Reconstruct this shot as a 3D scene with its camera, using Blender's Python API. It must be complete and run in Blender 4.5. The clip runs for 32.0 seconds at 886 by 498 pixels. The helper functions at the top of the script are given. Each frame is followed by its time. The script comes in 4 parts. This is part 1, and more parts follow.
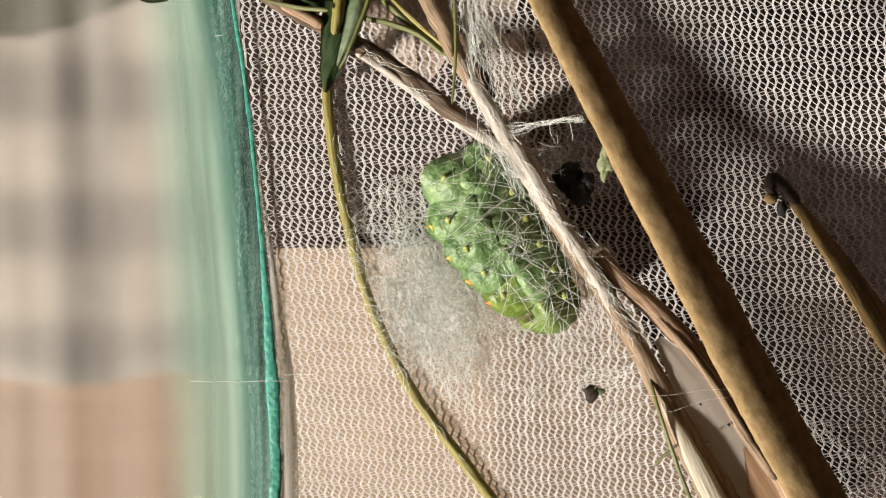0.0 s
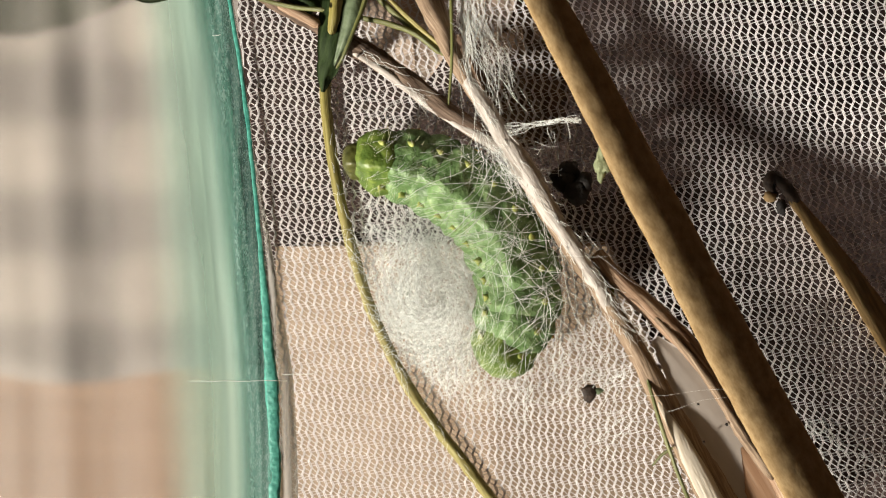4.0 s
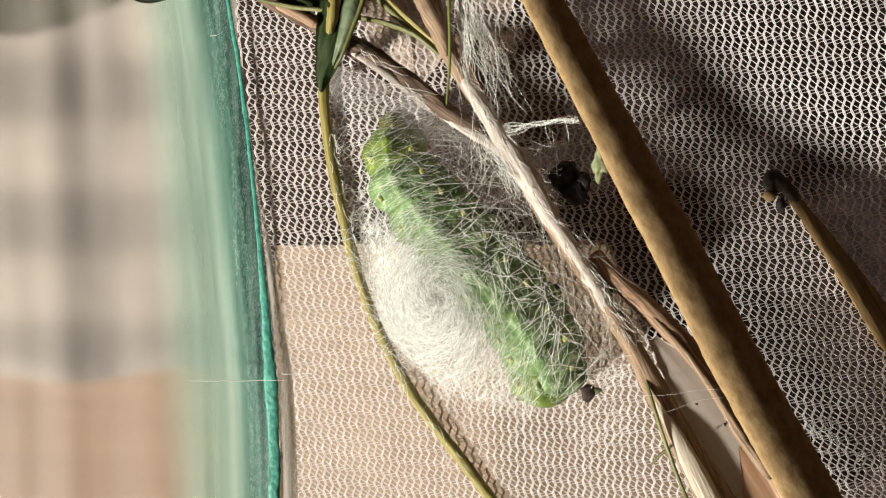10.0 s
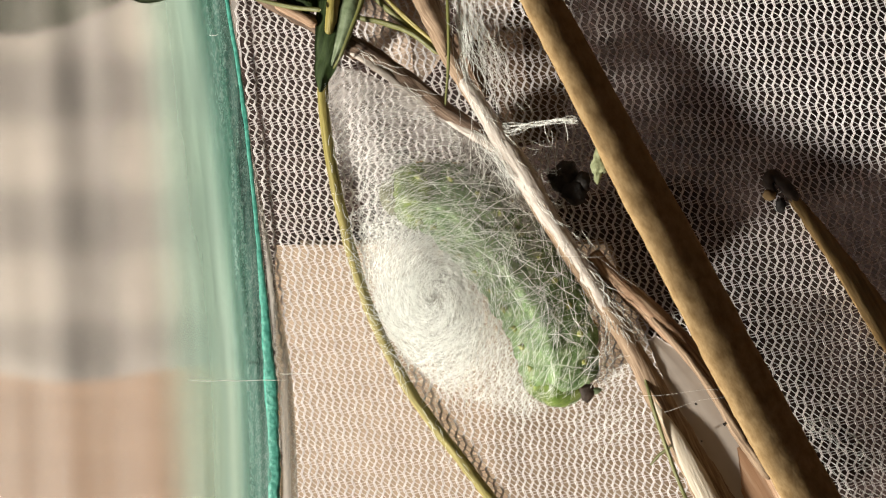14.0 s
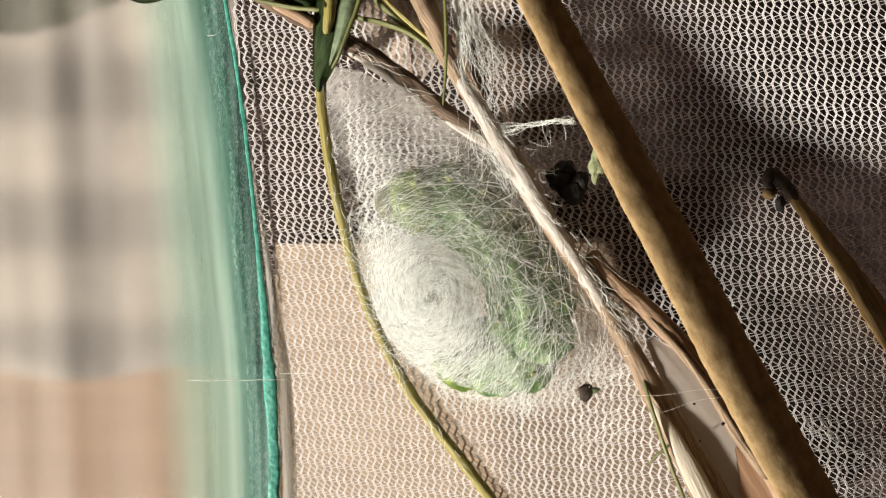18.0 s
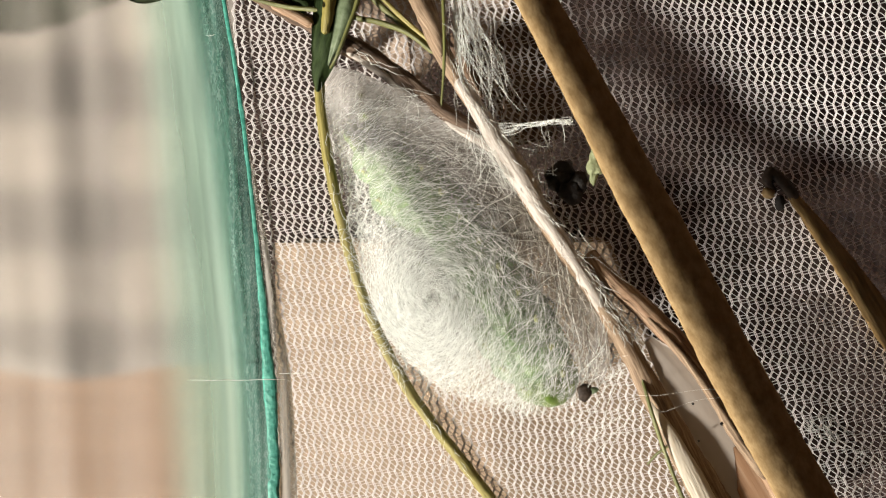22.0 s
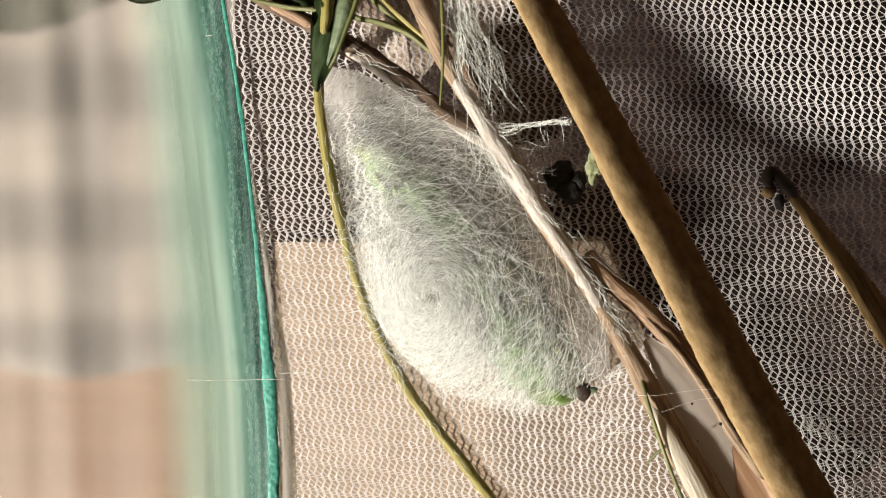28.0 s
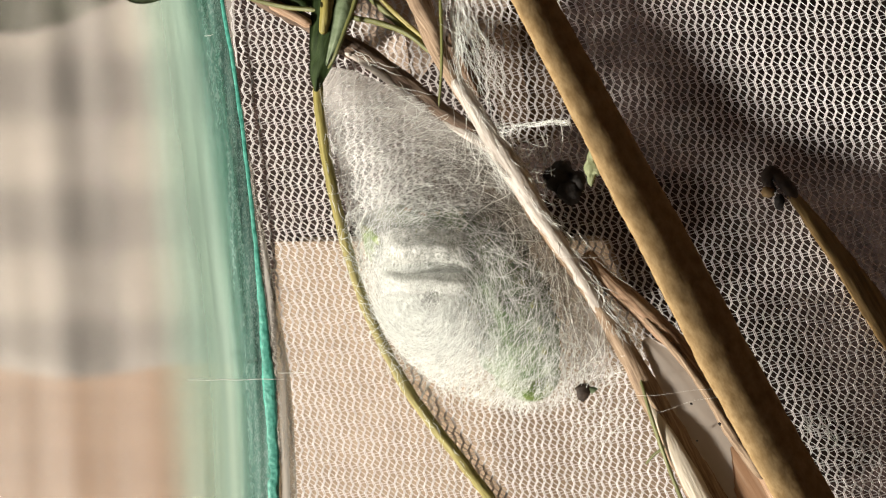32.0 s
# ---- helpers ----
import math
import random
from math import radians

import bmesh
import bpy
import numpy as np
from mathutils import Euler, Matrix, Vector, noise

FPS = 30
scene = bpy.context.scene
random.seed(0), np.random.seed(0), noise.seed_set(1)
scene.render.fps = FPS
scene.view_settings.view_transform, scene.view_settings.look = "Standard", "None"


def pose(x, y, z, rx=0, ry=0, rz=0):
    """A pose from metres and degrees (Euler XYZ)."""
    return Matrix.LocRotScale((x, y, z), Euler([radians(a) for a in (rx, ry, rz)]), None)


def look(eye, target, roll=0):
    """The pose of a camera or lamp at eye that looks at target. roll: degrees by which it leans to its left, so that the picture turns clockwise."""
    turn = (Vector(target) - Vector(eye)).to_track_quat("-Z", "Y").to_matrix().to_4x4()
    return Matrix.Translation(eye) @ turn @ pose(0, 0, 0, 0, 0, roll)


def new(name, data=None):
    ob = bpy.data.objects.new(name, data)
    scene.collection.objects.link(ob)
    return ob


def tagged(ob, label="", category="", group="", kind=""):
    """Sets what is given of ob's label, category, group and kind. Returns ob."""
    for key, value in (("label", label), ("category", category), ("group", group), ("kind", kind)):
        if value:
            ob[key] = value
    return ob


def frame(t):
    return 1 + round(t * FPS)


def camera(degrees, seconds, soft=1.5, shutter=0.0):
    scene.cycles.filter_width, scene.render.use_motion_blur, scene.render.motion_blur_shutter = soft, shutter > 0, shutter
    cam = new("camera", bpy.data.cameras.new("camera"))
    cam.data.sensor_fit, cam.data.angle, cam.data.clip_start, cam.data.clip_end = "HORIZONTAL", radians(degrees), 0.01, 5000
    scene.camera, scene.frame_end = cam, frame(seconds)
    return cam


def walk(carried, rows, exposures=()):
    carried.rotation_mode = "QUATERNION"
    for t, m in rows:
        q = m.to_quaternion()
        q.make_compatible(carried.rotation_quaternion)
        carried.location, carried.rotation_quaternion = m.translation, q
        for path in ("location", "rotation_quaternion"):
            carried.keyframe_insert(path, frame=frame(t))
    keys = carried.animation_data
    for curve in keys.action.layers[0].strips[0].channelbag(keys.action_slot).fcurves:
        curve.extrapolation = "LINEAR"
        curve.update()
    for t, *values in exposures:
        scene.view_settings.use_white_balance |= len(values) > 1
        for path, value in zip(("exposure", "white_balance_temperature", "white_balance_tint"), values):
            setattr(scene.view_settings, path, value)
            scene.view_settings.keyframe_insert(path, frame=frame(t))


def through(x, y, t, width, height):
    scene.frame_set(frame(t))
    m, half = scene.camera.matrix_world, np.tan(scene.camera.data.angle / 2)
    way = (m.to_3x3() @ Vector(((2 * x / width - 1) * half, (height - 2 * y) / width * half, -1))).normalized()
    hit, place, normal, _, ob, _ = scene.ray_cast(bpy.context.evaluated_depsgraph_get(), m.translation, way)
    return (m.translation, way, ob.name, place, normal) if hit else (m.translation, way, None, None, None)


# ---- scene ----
# Things are placed to fit the starting camera view: u (to the right) and v (down) are its pixel positions, 0.09 mm each
# at the net;
# at() draws raised points in towards the eye so they keep their pixel. Heights h are in millimetres above the net.
EYE = 0.13554
PIXEL = 0.09e-3
DRIFT = (0.0049, 0.0056, -0.0001, -2.531, 1.569, -0.544)


def at(u, v, h=0.0):
    k = PIXEL * (1 - h * 1e-3 / EYE)
    return Vector(((u - 784) * k, (441 - v) * k, h * 1e-3))


def drift(p):
    x, y, z, a, b, c = (p * d for d in DRIFT)
    return pose(x, y, EYE + z, a, b, c)


cam = camera(55, 32.0, 1.22)
walk(cam, [(0, drift(0)), (3, drift(0.2)), (7, drift(0.37)), (12, drift(0.44)), (14.5, drift(0.52)), (17.5, drift(0.67)),
           (20, drift(0.72)), (23, drift(0.86)), (27.5, drift(0.91)), (32, drift(1))], [(0, 0.76), (6, 0.79), (32, 0.87)])

# ---- light ----
SUN_EL, TO_SUN = radians(23), Vector((-0.84, -0.54, 0)).normalized()
sun = new("sun", bpy.data.lights.new("sun", "SUN"))
sun.data.energy, sun.data.angle, sun.data.color = 5.0, radians(5), (1.0, 0.915, 0.815)
sun.matrix_world = look(TO_SUN * math.cos(SUN_EL) + Vector((0, 0, math.sin(SUN_EL))), (0, 0, 0))
world = bpy.data.worlds.new("sky")
scene.world = world
world.use_nodes = True
sky = world.node_tree.nodes.new("ShaderNodeTexSky")
sky.sky_type, sky.sun_disc = "NISHITA", False
sky.sun_elevation, sky.sun_rotation = SUN_EL, math.atan2(TO_SUN.x, TO_SUN.y)
world.node_tree.nodes["Background"].inputs[1].default_value = 0.026
world.node_tree.links.new(sky.outputs[0], world.node_tree.nodes["Background"].inputs[0])


# ---- materials ----
def nodes_of(name):
    m = bpy.data.materials.new(name)
    m.use_nodes = True
    return m, m.node_tree.nodes, m.node_tree.links, m.node_tree.nodes["Principled BSDF"]


def ramp(nodes, stops):
    r = nodes.new("ShaderNodeValToRGB")
    while len(r.color_ramp.elements) < len(stops):
        r.color_ramp.elements.new(0.5)
    for e, (p, c) in zip(r.color_ramp.elements, stops):
        e.position, e.color = p, (*c, 1)
    return r


def surface(name, stops, size, rough=0.6, bump=0.3, stretch=(1, 1, 1), coords="Object", fine=6.0, spread=0.0, through=0.0, spec=0.4, sheen=0.0):
    """Grain of the given size in metres, stretched along an axis, with a finer grain mixed in. spread: change from piece to piece."""
    m, nodes, links, bsdf = nodes_of(name)
    tc, mp = nodes.new("ShaderNodeTexCoord"), nodes.new("ShaderNodeMapping")
    mp.inputs["Scale"].default_value = [s / size for s in stretch]
    links.new(tc.outputs[coords], mp.inputs[0])
    n1, n2, mix = nodes.new("ShaderNodeTexNoise"), nodes.new("ShaderNodeTexNoise"), nodes.new("ShaderNodeMath")
    n1.inputs["Scale"].default_value, n1.inputs["Detail"].default_value = 1.0, 4
    n2.inputs["Scale"].default_value, n2.inputs["Detail"].default_value = fine, 3
    links.new(mp.outputs[0], n1.inputs["Vector"])
    links.new(mp.outputs[0], n2.inputs["Vector"])
    mix.operation = "MULTIPLY_ADD"
    mix.inputs[1].default_value = 0.4
    links.new(n2.outputs[0], mix.inputs[0])
    half = nodes.new("ShaderNodeMath")
    half.operation, half.inputs[1].default_value, half.inputs[2].default_value = "MULTIPLY_ADD", 1.5, -0.45
    links.new(n1.outputs[0], half.inputs[0])
    links.new(half.outputs[0], mix.inputs[2])
    out = mix.outputs[0]
    if spread:
        info, add = nodes.new("ShaderNodeObjectInfo"), nodes.new("ShaderNodeMath")
        add.operation, add.inputs[1].default_value = "MULTIPLY_ADD", spread
        links.new(info.outputs["Random"], add.inputs[0])
        links.new(out, add.inputs[2])
        out = add.outputs[0]
    r = ramp(nodes, stops)
    links.new(out, r.inputs[0])
    links.new(r.outputs[0], bsdf.inputs["Base Color"])
    bsdf.inputs["Roughness"].default_value = rough
    bsdf.inputs["Specular IOR Level"].default_value = spec
    bsdf.inputs["Sheen Weight"].default_value = sheen
    b = nodes.new("ShaderNodeBump")
    b.inputs["Strength"].default_value, b.inputs["Distance"].default_value = bump, size * 0.25
    links.new(mix.outputs[0], b.inputs["Height"])
    links.new(b.outputs[0], bsdf.inputs["Normal"])
    if through:
        t, s = nodes.new("ShaderNodeBsdfTranslucent"), nodes.new("ShaderNodeMixShader")
        s.inputs[0].default_value = through
        links.new(r.outputs[0], t.inputs[0])
        links.new(bsdf.outputs[0], s.inputs[1])
        links.new(t.outputs[0], s.inputs[2])
        links.new(s.outputs[0], nodes["Material Output"].inputs[0])
    return m


def clear(name, tint, haze, streak, size, rough=0.15, low=0.1, high=0.6, stretch=(1, 0.03, 1), fade=None, frost=0.0, crinkle=None):
    """Clear or milky plastic: see-through, with a haze that runs in streaks along the sheet. fade: where across the sheet (0 to 1)
    the tint sets in and is full; frost: how much the sheet scatters what is seen through it."""
    m, nodes, links, bsdf = nodes_of(name)
    tc, mp, n = nodes.new("ShaderNodeTexCoord"), nodes.new("ShaderNodeMapping"), nodes.new("ShaderNodeTexNoise")
    mp.inputs["Scale"].default_value = [s / size for s in stretch]
    n.inputs["Scale"].default_value, n.inputs["Detail"].default_value = 1.0, 5
    links.new(tc.outputs["Object"], mp.inputs[0])
    links.new(mp.outputs[0], n.inputs["Vector"])
    r = ramp(nodes, [(0.3, haze), (0.7, streak)])
    links.new(n.outputs[0], r.inputs[0])
    links.new(r.outputs[0], bsdf.inputs["Base Color"])
    bsdf.inputs["Roughness"].default_value = rough
    if crinkle:
        mp2, n2, edge, mixed, b = (nodes.new("ShaderNode" + k) for k in ("Mapping", "TexNoise", "MapRange", "Mix", "Bump"))
        mp2.inputs["Scale"].default_value = (3500, 1100, 3500)
        n2.inputs["Scale"].default_value, n2.inputs["Detail"].default_value, n2.inputs["Distortion"].default_value = 1.0, 4, 1.5
        links.new(tc.outputs["Object"], mp2.inputs[0])
        links.new(mp2.outputs[0], n2.inputs["Vector"])
        edge.inputs["From Min"].default_value, edge.inputs["From Max"].default_value, edge.inputs["To Max"].default_value = 0.47, 0.62, 0.95
        links.new(n2.outputs[0], edge.inputs[0])
        mixed.data_type = "RGBA"
        links.new(edge.outputs[0], mixed.inputs[0])
        links.new(r.outputs[0], mixed.inputs[6])
        mixed.inputs[7].default_value = (*crinkle, 1)
        links.new(mixed.outputs[2], bsdf.inputs["Base Color"])
        b.inputs["Strength"].default_value, b.inputs["Distance"].default_value = 0.6, 0.0001
        links.new(n2.outputs[0], b.inputs["Height"])
        links.new(b.outputs[0], bsdf.inputs["Normal"])
    if frost:
        t = nodes.new("ShaderNodeBsdfRefraction")
        t.inputs["Roughness"].default_value, t.inputs["IOR"].default_value = frost, 1.3
    else:
        t = nodes.new("ShaderNodeBsdfTransparent")
    s, f = nodes.new("ShaderNodeMixShader"), nodes.new("ShaderNodeMapRange")
    t.inputs["Color"].default_value = (*tint, 1)
    f.inputs["From Min"].default_value, f.inputs["From Max"].default_value = 0.3, 0.7
    f.inputs["To Min"].default_value, f.inputs["To Max"].default_value = low, high
    links.new(n.outputs[0], f.inputs[0])
    share = f.outputs[0]
    if fade:
        sep, g, mul = nodes.new("ShaderNodeSeparateXYZ"), nodes.new("ShaderNodeMapRange"), nodes.new("ShaderNodeMath")
        links.new(tc.outputs["UV"], sep.inputs[0])
        g.interpolation_type = "SMOOTHSTEP"
        g.inputs["From Min"].default_value, g.inputs["From Max"].default_value = fade
        links.new(sep.outputs[0], g.inputs[0])
        mul.operation = "MULTIPLY"
        links.new(share, mul.inputs[0])
        links.new(g.outputs[0], mul.inputs[1])
        share = mul.outputs[0]
        tone = nodes.new("ShaderNodeMix")
        tone.data_type = "RGBA"
        tone.inputs[6].default_value, tone.inputs[7].default_value = (1, 1, 1, 1), (*tint, 1)
        links.new(g.outputs[0], tone.inputs[0])
        links.new(tone.outputs[2], t.inputs["Color"])
    links.new(share, s.inputs[0])
    links.new(t.outputs[0], s.inputs[1])
    links.new(bsdf.outputs[0], s.inputs[2])
    links.new(s.outputs[0], nodes["Material Output"].inputs[0])
    return m


def swirled(name, dull, bright, low, high, grain=0.00030, lets_through=0.12):
    """Fused silk: see-through, with fine strands that circle the middle of the cocoon and thin out at the sheet's rim."""
    m, nodes, links, bsdf = nodes_of(name)

    def calc(op, x, y=None, z=None):
        n = nodes.new("ShaderNodeMath")
        n.operation = op
        for k, w in enumerate((x, y, z)):
            if w is None:
                continue
            if isinstance(w, float):
                n.inputs[k].default_value = w
            else:
                links.new(w, n.inputs[k])
        return n.outputs[0]

    tc, sep, info = nodes.new("ShaderNodeTexCoord"), nodes.new("ShaderNodeSeparateXYZ"), nodes.new("ShaderNodeObjectInfo")
    links.new(tc.outputs["Object"], sep.inputs[0])
    mid = at(778, 524, 13)
    x, y = calc("SUBTRACT", sep.outputs[0], mid.x), calc("SUBTRACT", sep.outputs[1], mid.y)
    y = calc("MULTIPLY", y, 0.8)
    radius = calc("SQRT", calc("ADD", calc("MULTIPLY", x, x), calc("MULTIPLY", y, y)))
    swell = nodes.new("ShaderNodeTexNoise")
    swell.inputs["Scale"].default_value, swell.inputs["Detail"].default_value = 170.0, 2
    links.new(tc.outputs["Object"], swell.inputs["Vector"])
    bent = calc("MULTIPLY_ADD", swell.outputs[0], 0.009, radius)
    near = calc("MAXIMUM", radius, 0.0008)
    both = []
    for turns, offset in ((11.0, 3.0), (17.0, 9.0)):
        pack, n = nodes.new("ShaderNodeCombineXYZ"), nodes.new("ShaderNodeTexNoise")
        links.new(calc("MULTIPLY", calc("DIVIDE", x, near), turns), pack.inputs[0])
        links.new(calc("MULTIPLY", calc("DIVIDE", y, near), turns), pack.inputs[1])
        way = bent if offset < 5 else radius
        links.new(calc("MULTIPLY_ADD", info.outputs["Random"], 60.0 + offset, calc("DIVIDE", way, grain)), pack.inputs[2])
        n.inputs["Scale"].default_value, n.inputs["Detail"].default_value, n.inputs["Roughness"].default_value = 1.0, 3, 0.65
        links.new(pack.outputs[0], n.inputs["Vector"])
        both.append(n.outputs[0])
    strands = calc("MAXIMUM", both[0], both[1])
    cloud = nodes.new("ShaderNodeTexNoise")
    cloud.inputs["Scale"].default_value, cloud.inputs["Detail"].default_value = 260.0, 3
    links.new(tc.outputs["Object"], cloud.inputs["Vector"])
    f, g, sp = nodes.new("ShaderNodeMapRange"), nodes.new("ShaderNodeMapRange"), nodes.new("ShaderNodeSeparateXYZ")
    f.inputs["From Min"].default_value, f.inputs["From Max"].default_value = 0.44, 0.76
    f.inputs["To Min"].default_value, f.inputs["To Max"].default_value = low, high
    links.new(calc("MULTIPLY_ADD", cloud.outputs[0], 0.3, calc("MULTIPLY_ADD", strands, 1.0, -0.15)), f.inputs[0])
    links.new(tc.outputs["UV"], sp.inputs[0])
    g.interpolation_type = "SMOOTHSTEP"
    g.inputs["From Min"].default_value, g.inputs["From Max"].default_value = 1.0, 0.72
    links.new(sp.outputs[0], g.inputs[0])
    r = ramp(nodes, [(0.4, dull), (0.7, bright)])
    links.new(strands, r.inputs[0])
    links.new(r.outputs[0], bsdf.inputs["Base Color"])
    bsdf.inputs["Roughness"].default_value = 0.4
    bsdf.inputs["Specular IOR Level"].default_value = 0.6
    b = nodes.new("ShaderNodeBump")
    b.inputs["Strength"].default_value, b.inputs["Distance"].default_value = 1.0, 0.0002
    links.new(strands, b.inputs["Height"])
    links.new(b.outputs[0], bsdf.inputs["Normal"])
    t, s = nodes.new("ShaderNodeBsdfTransparent"), nodes.new("ShaderNodeMixShader")
    links.new(calc("MULTIPLY", f.outputs[0], g.outputs[0]), s.inputs[0])
    glow, both_ways = nodes.new("ShaderNodeBsdfTranslucent"), nodes.new("ShaderNodeMixShader")
    links.new(r.outputs[0], glow.inputs[0])
    both_ways.inputs[0].default_value = lets_through
    links.new(bsdf.outputs[0], both_ways.inputs[1])
    links.new(glow.outputs[0], both_ways.inputs[2])
    links.new(t.outputs[0], s.inputs[1])
    links.new(both_ways.outputs[0], s.inputs[2])
    links.new(s.outputs[0], nodes["Material Output"].inputs[0])
    return m


def gingham(name, cell):
    """Soft grey and white woven check."""
    m, nodes, links, bsdf = nodes_of(name)
    tc, sep = nodes.new("ShaderNodeTexCoord"), nodes.new("ShaderNodeSeparateXYZ")
    links.new(tc.outputs["Object"], sep.inputs[0])
    bands = []
    for axis, shift in ((0, 2.82), (1, 3.486)):
        mul, sine, rng = nodes.new("ShaderNodeMath"), nodes.new("ShaderNodeMath"), nodes.new("ShaderNodeMapRange")
        mul.operation, mul.inputs[1].default_value, mul.inputs[2].default_value = "MULTIPLY_ADD", math.pi / cell, shift
        sine.operation = "SINE"
        rng.interpolation_type = "SMOOTHSTEP"
        rng.inputs["From Min"].default_value, rng.inputs["From Max"].default_value = -1.0, 0.9
        links.new(sep.outputs[axis], mul.inputs[0])
        links.new(mul.outputs[0], sine.inputs[0])
        links.new(sine.outputs[0], rng.inputs[0])
        bands.append(rng.outputs[0])
    add, n, mix = nodes.new("ShaderNodeMath"), nodes.new("ShaderNodeTexNoise"), nodes.new("ShaderNodeMath")
    add.operation = "ADD"
    links.new(bands[0], add.inputs[0])
    links.new(bands[1], add.inputs[1])
    n.inputs["Scale"].default_value = 60
    mix.operation, mix.inputs[1].default_value = "MULTIPLY_ADD", 0.5
    links.new(add.outputs[0], mix.inputs[0])
    r = ramp(nodes, [(0.0, (0.07, 0.066, 0.062)), (0.5, (0.30, 0.28, 0.255)), (1.0, (0.64, 0.59, 0.52))])
    links.new(mix.outputs[0], r.inputs[0])
    off = nodes.new("ShaderNodeMath")
    off.operation, off.inputs[1].default_value, off.inputs[2].default_value = "MULTIPLY_ADD", 0.3, -0.15
    links.new(n.outputs[0], off.inputs[0])
    links.new(off.outputs[0], mix.inputs[2])
    links.new(r.outputs[0], bsdf.inputs["Base Color"])
    bsdf.inputs["Roughness"].default_value = 0.85
    return m


NET = surface("white_net_thread", [(0.2, (0.66, 0.63, 0.62)), (0.8, (0.86, 0.835, 0.83))], 0.0008, 0.6, 0.3, through=0.06)
SILK = surface("pale_silk", [(0.2, (0.80, 0.83, 0.79)), (0.8, (0.91, 0.94, 0.90))], 0.002, 0.38, 0.1, through=0.28, spec=0.7, sheen=0.3)
FELT = surface("matted_silk", [(0.15, (0.22, 0.19, 0.155)), (0.5, (0.40, 0.365, 0.32)), (0.85, (0.56, 0.53, 0.48))], 0.0016, 0.75, 0.5, (3, 0.4, 1), "UV", sheen=0.3)
STRAW = surface("tan_stalk", [(0.15, (0.190, 0.125, 0.055)), (0.45, (0.240, 0.165, 0.078)), (0.8, (0.300, 0.217, 0.110))], 0.0016, 0.8, 0.10, (1.8, 0.8, 1), "UV", fine=4, spec=0.1)
DARK_STRAW = surface("dark_streaked_tan_stalk", [(0.15, (0.09, 0.055, 0.02)), (0.45, (0.20, 0.13, 0.05)), (0.8, (0.33, 0.23, 0.10))], 0.003, 0.7, 0.5, (3, 0.2, 1), "UV", spec=0.2)
BARK = surface("brown_bark", [(0.1, (0.070, 0.046, 0.028)), (0.45, (0.200, 0.138, 0.085)), (0.7, (0.300, 0.225, 0.150)), (0.95, (0.42, 0.35, 0.27))], 0.0009, 0.75, 0.55, (3, 0.15, 1), "UV")
RUST = surface("rust_brown_bark", [(0.1, (0.105, 0.058, 0.032)), (0.5, (0.270, 0.172, 0.102)), (0.9, (0.47, 0.37, 0.26))], 0.0009, 0.7, 0.5, (3, 0.13, 1), "UV")
PITH = surface("peeled_pale_wood", [(0.1, (0.359, 0.301, 0.208)), (0.6, (0.485, 0.445, 0.359)), (0.9, (0.520, 0.497, 0.439))], 0.002, 0.6, 0.4, (3, 0.2, 1), "UV")
STEM = surface("yellow_green_stem", [(0.15, (0.111, 0.098, 0.019)), (0.5, (0.234, 0.202, 0.049)), (0.85, (0.338, 0.293, 0.111))], 0.0014, 0.5, 0.5, (3, 0.15, 1), "UV")
GRASS = surface("green_stem", [(0.15, (0.045, 0.053, 0.013)), (0.5, (0.110, 0.118, 0.033)), (0.85, (0.205, 0.208, 0.076))], 0.0014, 0.5, 0.4, (3, 0.15, 1), "UV")
LEAF = surface("dark_green_leaf", [(0.15, (0.011, 0.020, 0.006)), (0.6, (0.025, 0.043, 0.013)), (0.95, (0.058, 0.080, 0.030))], 0.0012, 0.65, 0.6, (2, 0.3, 1), "UV", through=0.1, spec=0.1)
PALE_LEAF = surface("grey_green_leaf", [(0.15, (0.09, 0.13, 0.065)), (0.8, (0.20, 0.26, 0.15))], 0.0015, 0.5, 0.4, through=0.3)
DRY_LEAF = surface("dry_pinkish_leaf", [(0.15, (0.48, 0.37, 0.28)), (0.8, (0.66, 0.54, 0.43))], 0.004, 0.7, 0.3, through=0.2)
PALE_SCRAP = surface("pale_green_scrap", [(0.15, (0.16, 0.19, 0.09)), (0.8, (0.30, 0.33, 0.19))], 0.001, 0.7, 0.8, through=0.2)
BROWN_LEAF = surface("dry_brown_leaf", [(0.15, (0.066, 0.039, 0.022)), (0.8, (0.143, 0.088, 0.050))], 0.003, 0.7, 0.4)
SHEATH = surface("papery_grey_sheath", [(0.0, (0.36, 0.30, 0.25)), (0.5, (0.46, 0.42, 0.37)), (1.0, (0.54, 0.50, 0.45))], 0.012, 0.45, 0.05, (1.5, 0.4, 1), "UV", through=0.3)
SHEATH_BASE = surface("reddish_brown_sheath", [(0.1, (0.30, 0.165, 0.090)), (0.5, (0.43, 0.27, 0.165)), (0.9, (0.52, 0.39, 0.28))], 0.0022, 0.45, 0.12, (3, 0.12, 1), "UV", through=0.25)
TWIG = surface("dark_twig_bark", [(0.1, (0.035, 0.022, 0.014)), (0.5, (0.105, 0.068, 0.043)), (0.9, (0.24, 0.18, 0.13))], 0.0016, 0.75, 0.9, (3, 0.25, 1), "UV")
TIP = surface("near_black_brown", [(0.2, (0.014, 0.009, 0.006)), (0.8, (0.045, 0.028, 0.016))], 0.001, 0.7, 0.8)
FRASS = surface("dark_droppings", [(0.2, (0.005, 0.005, 0.004)), (0.8, (0.020, 0.016, 0.013))], 0.001, 0.7, 1.0)
